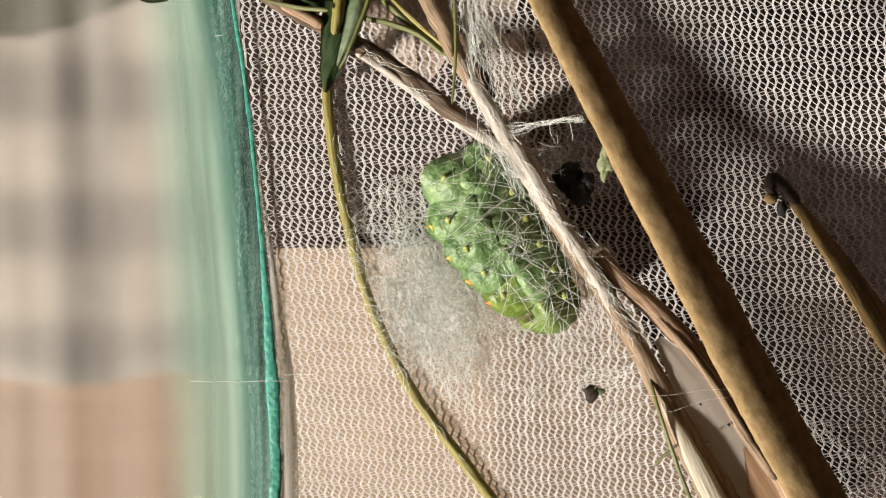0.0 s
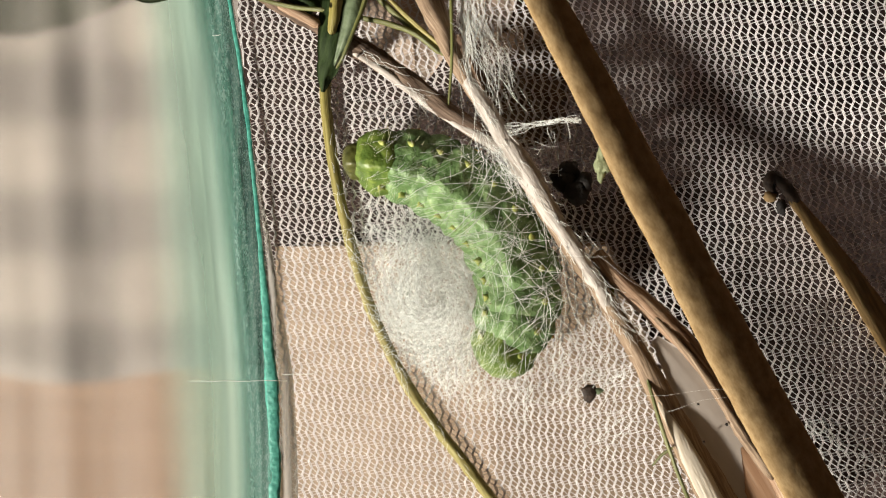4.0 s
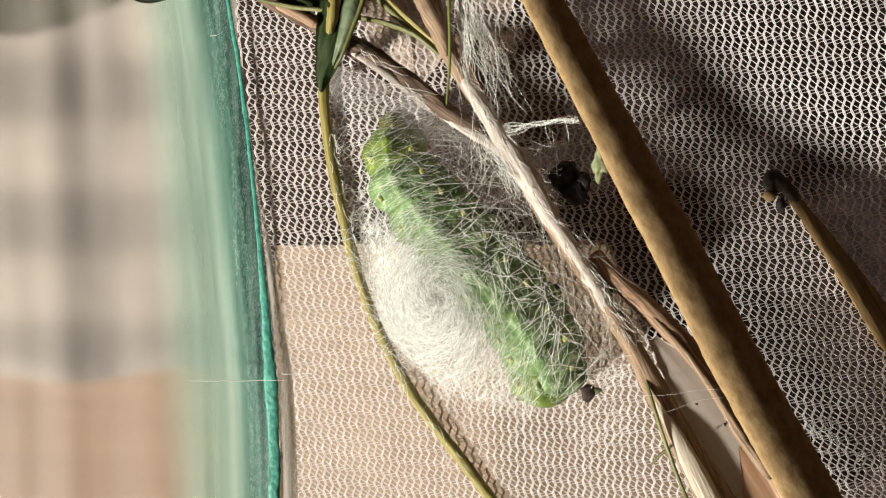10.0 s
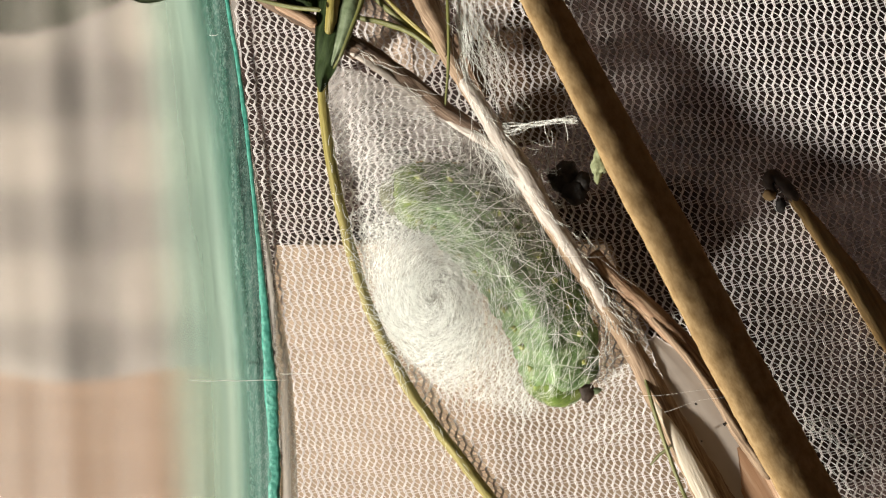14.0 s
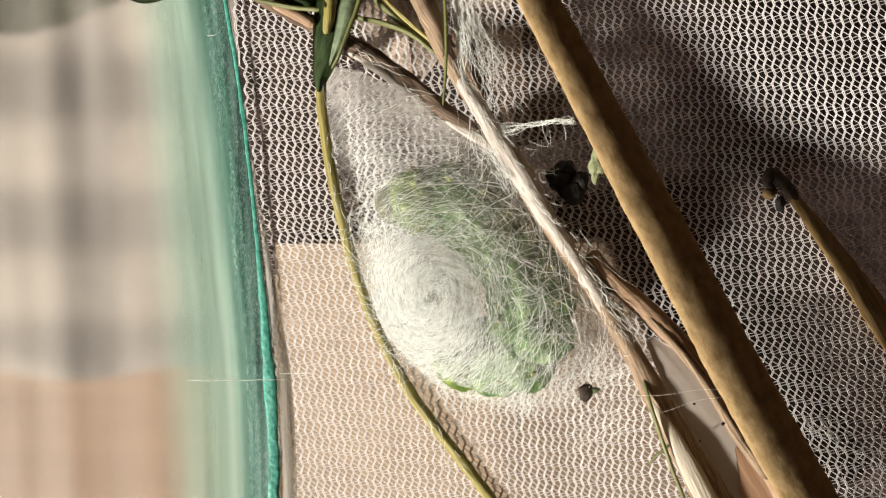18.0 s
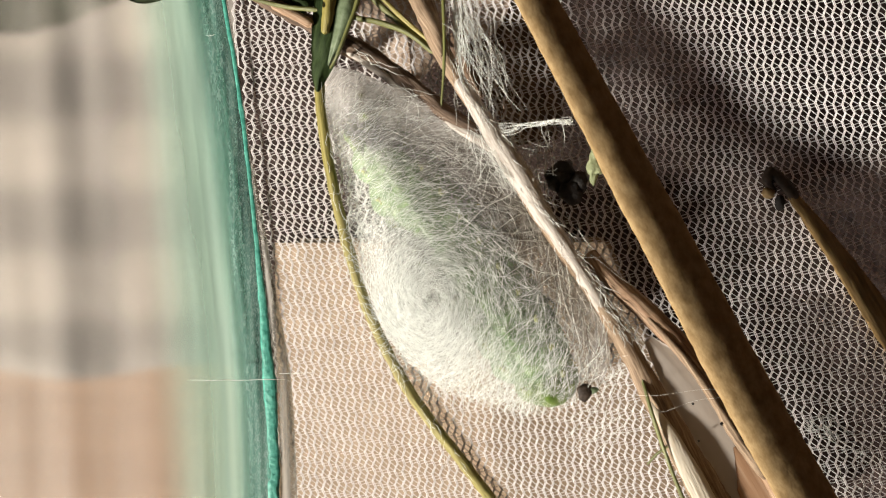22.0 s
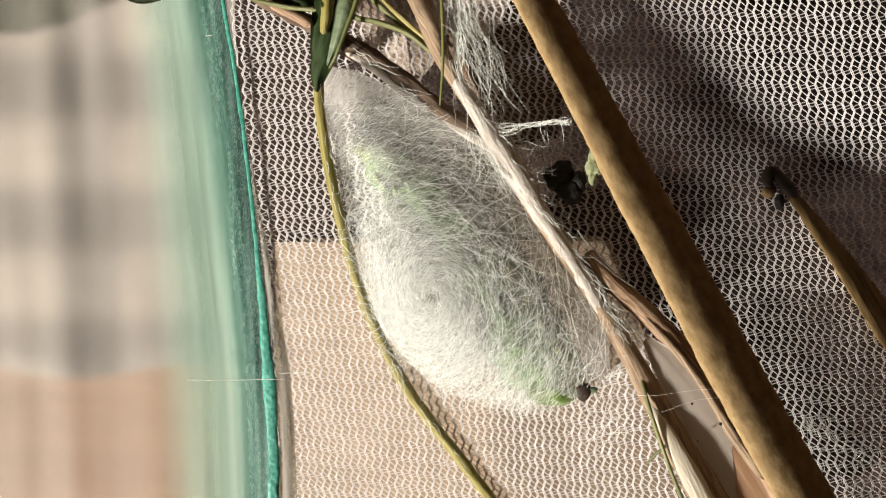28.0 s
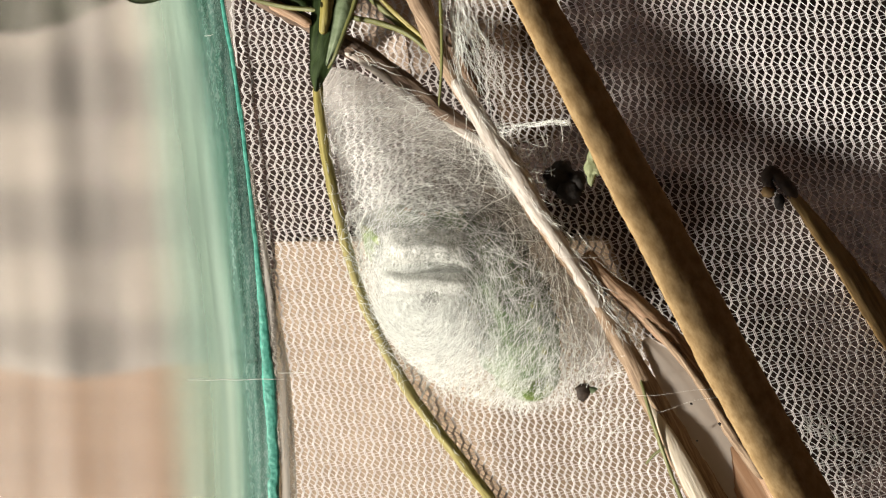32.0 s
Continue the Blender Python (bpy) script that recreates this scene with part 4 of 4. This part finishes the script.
lines += silk_lines(90, [(940, 430, 80, 1), (850, 300, 60, 0.5)], 0, 0.7, 0.6, 0.000028)
hang("first_threads", threads(lines, SILK), cocoon, "first loose silk threads")

LAYERS = []
for i in range(52):
    t_laid = 1.2 + 30.4 * (i / 51) ** 1.12
    p = i / 51
    spots = [(755, 570, 75, 2.0 - 1.2 * p), (0, 0, 0, 0.12 + 0.45 * p), (690, 280, 70, 0.08 + 0.08 * p), (920, 560, 90, 0.2 + 0.6 * p), (1000, 640, 60, 0.25 + 0.15 * p), (950, 690, 50, 0.1 + 0.2 * p), (840, 390, 90, 0.10 + 0.22 * p), (690, 200, 50, 0.06 + 0.12 * p), (790, 250, 55, 0.08 + 0.35 * p)]
    fine = silk_lines(int(185 - 135 * p), spots, 0.4 - 0.9 * p, 0.30 + 0.25 * p, 0.8 - 0.15 * p, 0.000014, 0.15 + 0.75 * p)
    bold = silk_lines(int(44 - 33 * p), spots, 0.3 - 0.9 * p, 0.26 + 0.3 * p, 0.7, 0.000026, 0.2 + 0.7 * p)
    layer = hang("silk_layer", threads(fine + bold, SILK), cocoon)
    LAYERS.append((t_laid, layer))


def ridge_veil(inner, wide, seed, share):
    """A sheet on the whole dome, dense along the twig and the pale stalk and thinning out over the given width."""
    verts, faces, uvs, rings, spokes = [], [], [], 26, 90
    ridge = OUTLINE[:int(240 * share)]
    for i in range(rings + 1):
        for j in range(spokes):
            a = 2 * math.pi * j / spokes
            edge = float(np.interp((a + math.pi) % (2 * math.pi) - math.pi, ANGLES, REACH, period=2 * math.pi))
            u, v = CORE[0] + edge * i / rings * math.cos(a), CORE[1] + edge * i / rings * math.sin(a)
            off = float(np.min(np.hypot(ridge[:, 0] - u, ridge[:, 1] - v))) * (1 + 0.35 * noise.noise(Vector((u * 0.012, v * 0.012, seed))))
            verts.append(at(u, v, max(0.6, dome(u, v, inner)[1] + 0.2 * noise.noise(Vector((u * 0.03, v * 0.03, seed))))))
            uvs.append((0.68 + 0.32 * min(1.0, off / wide), 0))
    for i in range(rings):
        for j in range(spokes):
            k = (j + 1) % spokes
            quad = (i * spokes + j, i * spokes + k, (i + 1) * spokes + k, (i + 1) * spokes + j)
            if min(uvs[q][0] for q in quad) < 0.999:
                faces.append(quad)
    return mesh_from("veil", verts, faces, RIDGE_VEIL, uvs)


for t_laid, inner, wide, seed, share in ((7.4, 0.4, 100, 32.0, 0.2), (12.2, 0.2, 240, 35.0, 0.21), (16.0, 0.1, 90, 36.0, 0.33), (21.0, 0.0, 130, 37.0, 0.37)):
    LAYERS.append((t_laid, hang("silk_veil", ridge_veil(inner, wide, seed, share), cocoon, "smooth hazy silk veil")))


def film_shell(inner, u_mid, v_mid, reach, seed, material):
    """A thin sheet of fused silk on the dome, ragged at its rim where it does not reach the stems."""
    verts, faces, uvs, rings, spokes = [], [], [], 20, 60
    for i in range(rings + 1):
        for j in range(spokes):
            a = 2 * math.pi * j / spokes
            edge = float(np.interp((a + math.pi) % (2 * math.pi) - math.pi, ANGLES, REACH, period=2 * math.pi))
            s = i / rings * min(1.0, reach * (1 + 0.25 * noise.noise(Vector((math.cos(a) * 2, math.sin(a) * 2, seed)))))
            u, v = CORE[0] + edge * s * math.cos(a), CORE[1] + edge * s * math.sin(a)
            if reach < 1:
                u, v = u + (u_mid - CORE[0]) * (1 - reach), v + (v_mid - CORE[1]) * (1 - reach)
            h = dome(u, v, inner)[1] + 0.5 * noise.noise(Vector((u * 0.012, v * 0.012, seed))) + 0.25 * noise.noise(Vector((u * 0.04, v * 0.04, seed)))
            verts.append(at(u, v, max(0.6, h)))
            uvs.append((i / rings if reach < 1 else 0.5 * i / rings, 0))
    for i in range(rings):
        for j in range(spokes):
            k = (j + 1) % spokes
            faces.append((i * spokes + j, i * spokes + k, (i + 1) * spokes + k, (i + 1) * spokes + j))
    return mesh_from("film", verts, faces, material, uvs)


for t_laid, inner, u_mid, v_mid, reach, seed, stuff in ((4.5, 2.0, 700, 605, 0.45, 11.0, PATCH), (9.5, 0.4, 680, 630, 0.52, 14.0, SILK_FILM), (13.6, 0.2, 740, 540, 0.8, 4.0, SILK_FILM),
                                                        (18.5, 0.1, 800, 480, 1.0, 26.0, SILK_FILM), (24.5, 0.0, 720, 600, 0.62, 28.0, SILK_FILM)):
    LAYERS.append((t_laid, hang("silk_sheet", film_shell(inner - max(0.0, t_laid - 12) * 0.018, u_mid, v_mid, reach, seed, stuff), cocoon, "thin fused silk sheet")))

verts, faces, uvs = [], [], []
for i in range(41):
    for j in range(33):
        s, w = i / 20 - 1, j / 16 - 1
        u, v = 768 + 88 * s, 458 + 66 * w + 8 * noise.noise(Vector((s * 2, 0.0, 8.0))) + 10 * s * s
        rise = 1.3 * math.exp(-((w + 0.38) / 0.34) ** 2) - 1.9 * math.exp(-((w - 0.18) / 0.15) ** 2) + 0.7 * math.exp(-((w - 0.55) / 0.2) ** 2)
        verts.append(at(u, v, dome(u, v)[1] + 1.3 + 1.9 * rise * (1 - s * s) + 0.35 * noise.noise(Vector((u * 0.05, v * 0.05, 3.0)))))
        uvs.append((max(abs(s), abs(w)), 0))
for i in range(40):
    for j in range(32):
        faces.append((i * 33 + j, i * 33 + j + 1, (i + 1) * 33 + j + 1, (i + 1) * 33 + j))
dent = hang("silk_fold", mesh_from("fold", verts, faces, FOLD, uvs), cocoon, "fold pushed into the silk wall from inside")

# ---- the caterpillar ----
random.seed(5)
worm = thing("caterpillar", "plump green caterpillar with yellow and orange tubercles spinning silk", "caterpillar")
SEGMENTS = 12


def segment_mesh(radius, length, material, seed):
    """One plump ring of the body, x along the body and z to its back."""
    verts, faces, uvs, n, m = [], [], [], 32, 17
    for i in range(m):
        s = -1 + 2 * i / (m - 1)
        r = radius * (1 - abs(s) ** 2.6) ** 0.5 if abs(s) < 1 else radius * 0.02
        for j in range(n):
            a = 2 * math.pi * j / n
            k = 1 + 0.05 * math.cos(3 * a + 0.4) + 0.10 * noise.noise(Vector((s * 1.4, math.cos(a) * 2, math.sin(a) * 2 + seed * 4.3))) + 0.09 * noise.noise(Vector((s * 3.5, math.cos(a) * 5, math.sin(a) * 5 + seed * 2.1)))
            hump = 1 + 0.3 * max(0.0, math.cos(5 * (a - 0.4))) ** 3 * (1 - s * s)
            verts.append((s * length, r * k * hump * math.cos(a), r * k * hump * 0.94 * math.sin(a)))
            uvs.append((a * radius, s * length))
    for i in range(m - 1):
        for j in range(n):
            k = (j + 1) % n
            faces.append((i * n + j, (i + 1) * n + j, (i + 1) * n + k, i * n + k))
    faces.append(tuple(range(n)))
    faces.append(tuple(reversed(range((m - 1) * n, m * n))))
    return mesh_from("segment", verts, faces, material, uvs)


def wart(radius, material, seed):
    """A tubercle with a crown of short bristles, z outwards."""
    me = lump(radius, material, seed, 0.2, (1, 1, 1.1), 2)
    for k, v in enumerate(me.vertices):
        if k % 5 == 0 and v.co.z > 0:
            v.co *= 1.9
    return me


WARTS = {"y": wart(0.0004, YELLOW, 1), "o": wart(0.00052, ORANGE, 2), "b": wart(0.0005, WARTY, 3)}
PROLEG = lump(0.0016, SKIN_FRONT, 8, 0.15, (0.8, 0.8, 1.2))
RINGS, GIRTH = [], []
for i in range(SEGMENTS):
    if i == 0:
        me, r = segment_mesh(0.0024, 0.0022, HEADC, 0), 0.0024
    else:
        r = (0.0043, 0.0050, 0.0054)[i - 1] if i < 4 else (0.0057 if i < 9 else (0.0057, 0.0053, 0.0043)[i - 9])
        me = segment_mesh(r, 0.0050, SKIN_FRONT if i < 2 or i == SEGMENTS - 1 else SKIN, i)
    GIRTH.append(r * 1000)
    ring = hang("head" if i == 0 else "body_segment", me, worm, "small brownish green head" if i == 0 else "")
    RINGS.append(ring)
    if i == 0:
        continue
    for a, kind in ((35, "b"), (145, "b"), (-5, "o" if i == 2 else "y"), (185, "o" if i == 2 else "y"), (-24, "y"), (205, "o" if i % 3 == 1 else "y"), (-44, "y"), (226, "y")):
        d = Vector((0, math.cos(radians(a)), math.sin(radians(a))))
        w = hang("tubercle", WARTS[kind], ring)
        w.matrix_basis = Matrix.Translation(d * r * 0.99) @ d.to_track_quat("Z", "Y").to_matrix().to_4x4()
    hairs = []
    for q in range(48):
        a = random.uniform(0, 2 * math.pi)
        d = Vector((random.uniform(-0.5, 0.5), math.cos(a), math.sin(a))).normalized()
        p = Vector((random.uniform(-0.5, 0.5) * 0.0036, d.y * r * 0.95, d.z * r * 0.9))
        ln = random.uniform(0.0010, 0.0030)
        hairs.append(([p, p + d * ln * 0.5, p + d * ln + Vector((random.uniform(-1, 1), random.uniform(-1, 1), 0)) * 0.0003], 0.00003))
    hang("bristles", threads(hairs, BRISTLE), ring, "short pale bristles")
    if i in (4, 6, 7, 8, 9, 11):
        for a in (-62, 242):
            d = Vector((0, math.cos(radians(a)), math.sin(radians(a))))
            f = hang("proleg", PROLEG, ring)
            f.matrix_basis = Matrix.Translation(d * r) @ d.to_track_quat("Z", "Y").to_matrix().to_4x4()

# ---- the small one that runs over the net ----
runner = thing("small_caterpillar", "slender young yellow-green caterpillar crossing the net", "caterpillar")
YOUNG = [hang("body_segment", segment_mesh(0.00095 - 0.00004 * abs(k - 4), 0.0013, SKIN_FRONT, 40 + k), runner) for k in range(9)]
for k, ring in enumerate(YOUNG):
    ring.matrix_basis = pose((k - 4) * 0.0016, 0.0004 * math.sin(k * 0.7), 0)
hang("head", lump(0.00085, HEADC, 41, 0.1), runner, "small brownish green head").matrix_basis = pose(-0.0078, 0, 0)


# ---- what moves ----
SPINES = []


def lies(t, *spine):
    """The caterpillar's line from head to tail in view positions (u, v) at t seconds."""
    SPINES.append((t, np.array(spine, dtype=float)))


def body_line(spine):
    """Centres and headings of the rings, evenly along the spine."""
    q = smooth_path([tuple(p) for p in spine], 80)
    run = np.concatenate([[0], np.cumsum(np.hypot(*np.diff(q, axis=0).T))])
    at_ = np.linspace(0, run[-1], SEGMENTS)
    return np.stack([np.interp(at_, run, q[:, 0]), np.interp(at_, run, q[:, 1])], 1)


def under_skin(place, pull, girth):
    """How high a ring of this girth may lie at the place, drawn inwards by pull, and stay under the silk."""
    du, dv = (place[0] - CORE[0]) * pull, (place[1] - CORE[1]) * pull
    side = girth * 0.72 / 0.09
    rim = min(dome(CORE[0] + du + side * math.cos(k * math.pi / 4), CORE[1] + dv + side * math.sin(k * math.pi / 4))[1] for k in range(8))
    return min(dome(CORE[0] + du, CORE[1] + dv)[1] - 0.5 - girth, rim - 0.3 - 0.7 * girth)


def motions():
    lies(0.0, (938, 545), (872, 455), (815, 358), (836, 306), (868, 352), (918, 445), (972, 535))
    lies(0.5, (692, 395), (760, 372), (860, 385), (930, 470), (995, 594), (1015, 700))
    lies(1.0, (720, 290), (790, 290), (870, 420), (950, 550), (1035, 690))
    lies(1.5, (695, 335), (745, 285), (840, 390), (930, 500), (1000, 600), (1065, 665))
    lies(2.0, (610, 160), (680, 240), (790, 340), (880, 450), (960, 560), (1045, 655))
    lies(2.5, (590, 320), (660, 290), (740, 270), (820, 350), (860, 430), (820, 500))
    lies(3.0, (595, 305), (690, 275), (800, 290), (890, 380), (880, 480), (800, 500))
    lies(3.5, (590, 305), (700, 285), (820, 300), (900, 390), (905, 500), (840, 580))
    lies(4.5, (680, 260), (760, 290), (850, 380), (920, 480), (960, 580), (960, 650))
    lies(5.5, (745, 235), (790, 330), (880, 450), (950, 560), (1010, 670))
    lies(6.0, (750, 445), (830, 400), (920, 430), (985, 520), (1010, 600), (1020, 675))
    lies(6.5, (710, 420), (780, 350), (860, 400), (940, 510), (990, 610), (1030, 690))
    lies(7.0, (690, 345), (725, 285), (800, 320), (860, 400), (920, 470), (965, 500))
    lies(7.5, (612, 330), (700, 305), (800, 340), (870, 430), (910, 510), (890, 560))
    lies(8.0, (602, 330), (720, 320), (850, 400), (950, 510), (1010, 620), (1015, 700))
    lies(8.5, (617, 332), (754, 335), (860, 400), (940, 480), (1020, 590), (1040, 680))
    lies(9.0, (728, 225), (715, 300), (800, 395), (890, 480), (960, 570), (960, 660))
    lies(9.5, (723, 236), (760, 313), (850, 454), (950, 590), (1020, 705))
    lies(10.0, (714, 220), (725, 313), (850, 454), (960, 590), (1000, 710))
    lies(10.5, (679, 205), (739, 320), (840, 440), (960, 580), (978, 705))
    lies(11.0, (633, 298), (723, 275), (860, 360), (965, 516), (1025, 690))
    lies(11.5, (692, 335), (800, 320), (900, 420), (900, 540), (800, 560))
    lies(12.0, (622, 335), (754, 325), (890, 407), (970, 540), (925, 650))
    lies(12.5, (813, 440), (890, 420), (980, 510), (1030, 620), (960, 680))
    lies(13.0, (780, 480), (840, 430), (920, 450), (990, 530), (1030, 610), (985, 670))
    lies(13.5, (730, 500), (850, 450), (970, 510), (1025, 620), (940, 680))
    lies(14.0, (705, 345), (800, 350), (910, 450), (985, 570), (1010, 685))
    lies(14.5, (720, 300), (790, 345), (870, 450), (950, 540), (925, 620))
    lies(15.5, (660, 290), (760, 330), (880, 430), (960, 540), (960, 640))
    lies(16.5, (680, 330), (790, 340), (900, 430), (960, 550), (890, 630))
    lies(17.0, (650, 355), (723, 320), (850, 422), (980, 547), (1050, 620))
    lies(17.5, (665, 335), (780, 350), (890, 454), (905, 600), (800, 640))
    lies(18.0, (700, 360), (820, 355), (940, 469), (945, 615), (830, 650))
    lies(18.5, (661, 223), (680, 298), (800, 391), (920, 540), (950, 670))
    lies(19.0, (800, 325), (805, 400), (870, 470), (920, 570), (900, 660))
    lies(20.0, (667, 360), (785, 350), (900, 438), (970, 560), (1010, 630))
    lies(21.0, (760, 345), (840, 365), (920, 440), (950, 550), (910, 640))
    lies(22.0, (668, 176), (704, 267), (790, 391), (910, 547), (980, 670))
    lies(23.0, (668, 270), (740, 285), (830, 375), (900, 480), (940, 600), (920, 670))
    lies(23.5, (745, 230), (765, 350), (850, 480), (960, 570), (1000, 645))
    lies(24.0, (700, 430), (780, 450), (870, 440), (940, 520), (960, 610), (930, 680))
    lies(24.5, (661, 245), (745, 313), (870, 450), (970, 590), (1025, 670))
    lies(25.0, (665, 373), (780, 365), (910, 454), (1000, 590), (950, 680))
    lies(25.5, (625, 150), (676, 240), (800, 391), (920, 547), (990, 680))
    lies(26.5, (690, 280), (770, 320), (870, 430), (950, 560), (970, 670))
    lies(27.5, (760, 280), (800, 340), (880, 450), (950, 570), (960, 670))
    lies(28.0, (672, 196), (722, 272), (805, 380), (890, 500), (950, 605), (1000, 675))
    lies(29.0, (640, 290), (760, 305), (850, 400), (920, 520), (930, 645))
    lies(30.0, (645, 195), (695, 320), (835, 480), (940, 630))
    lies(31.0, (667, 350), (760, 345), (850, 420), (920, 530), (920, 650))
    lies(32.0, (680, 400), (760, 440), (860, 450), (920, 540), (950, 660))
    times = [t for t, _ in SPINES]
    lines_ = np.array([body_line(s) for _, s in SPINES])
    rows = [[] for _ in RINGS]
    for t in np.arange(0, 32.01, 0.25):
        i = min(max(0, int(np.searchsorted(times, t, side="right")) - 1), len(times) - 2)
        f = (t - times[i]) / (times[i + 1] - times[i])
        f = f * f * (3 - 2 * f)
        line = lines_[i] * (1 - f) + lines_[i + 1] * f
        for k in range(SEGMENTS):
            a, b = line[max(k - 1, 0)], line[min(k + 1, SEGMENTS - 1)]
            h = 6.0 - 0.5 * min(1.0, t / 12) + (0.8 * math.sin(k * 0.6 + t * 2.2) if k < 4 else 0)
            turn = math.degrees(math.atan2(b[1] - a[1], a[0] - b[0]))
            snug = min(1.0, max(0.0, (t - 5) / 4))
            r = dome(line[k][0], line[k][1])[0]
            room = 0.86
            pull = 1 - snug * (1 - min(1.0, room / max(r, 0.01)))
            girth = GIRTH[k] * 1.22
            lid = under_skin(line[k], pull, girth)
            while snug > 0.5 and pull > 0.25 and lid < 0.3 * girth:
                pull -= 0.03
                lid = under_skin(line[k], pull, girth)
            h = h + snug * (min(h + 3.0, lid + 0.35) - h)
            p = at(CORE[0] + (line[k][0] - CORE[0]) * pull, CORE[1] + (line[k][1] - CORE[1]) * pull, h)
            rows[k].append((float(t), Matrix.Translation(p) @ pose(0, 0, 0, 0, 0, turn) @ pose(0, 0, 0, -25, 0, 0)))
    for ring, r in zip(RINGS, rows):
        walk(ring, r)
    # the small caterpillar dashes over the far side of the net
    def dash(u, v, turn):
        return Matrix.Translation(at(u, v, net_height(u, v) + 1.2)) @ pose(0, 0, 0, 0, 0, turn)

    walk(runner, [(0, dash(1330, -190, 104)), (27.5, dash(1330, -190, 104)), (27.6, dash(1385, 196, 104)), (27.7, dash(1760, 330, 160)), (32, dash(1760, 330, 160))])
    # the stalks slide a little sideways to stay aligned in the camera's view
    for stick in (white, brown, sheath):
        walk(stick, [(0, pose(0, 0, 0)), (16, pose(-0.0003, -0.00005, 0)), (32, pose(-0.0006, -0.0001, 0))])
    # the caterpillar pushes the wall into a fold twice
    walk(dent, [(0, pose(0, 0, -0.055)), (18, pose(0, 0, -0.055)), (18.2, pose(0, 0, -0.006)), (23.7, pose(0, 0, -0.006)), (23.95, pose(0, 0, 0)), (24.1, pose(0, 0, 0)), (24.35, pose(0, 0, -0.006)), (31.6, pose(0, 0, -0.006)), (31.9, pose(0, 0, -0.0002)), (32, pose(0, 0, -0.0002))])
    # silk still to be spun waits out of sight below and is laid sheet by sheet on the dome
    for t, layer in LAYERS:
        walk(layer, [(0, pose(0, 0, -0.055)), (t - 0.1, pose(0, 0, -0.055)), (t, pose(0, 0, 0)), (32, pose(0, 0, 0))])


motions()
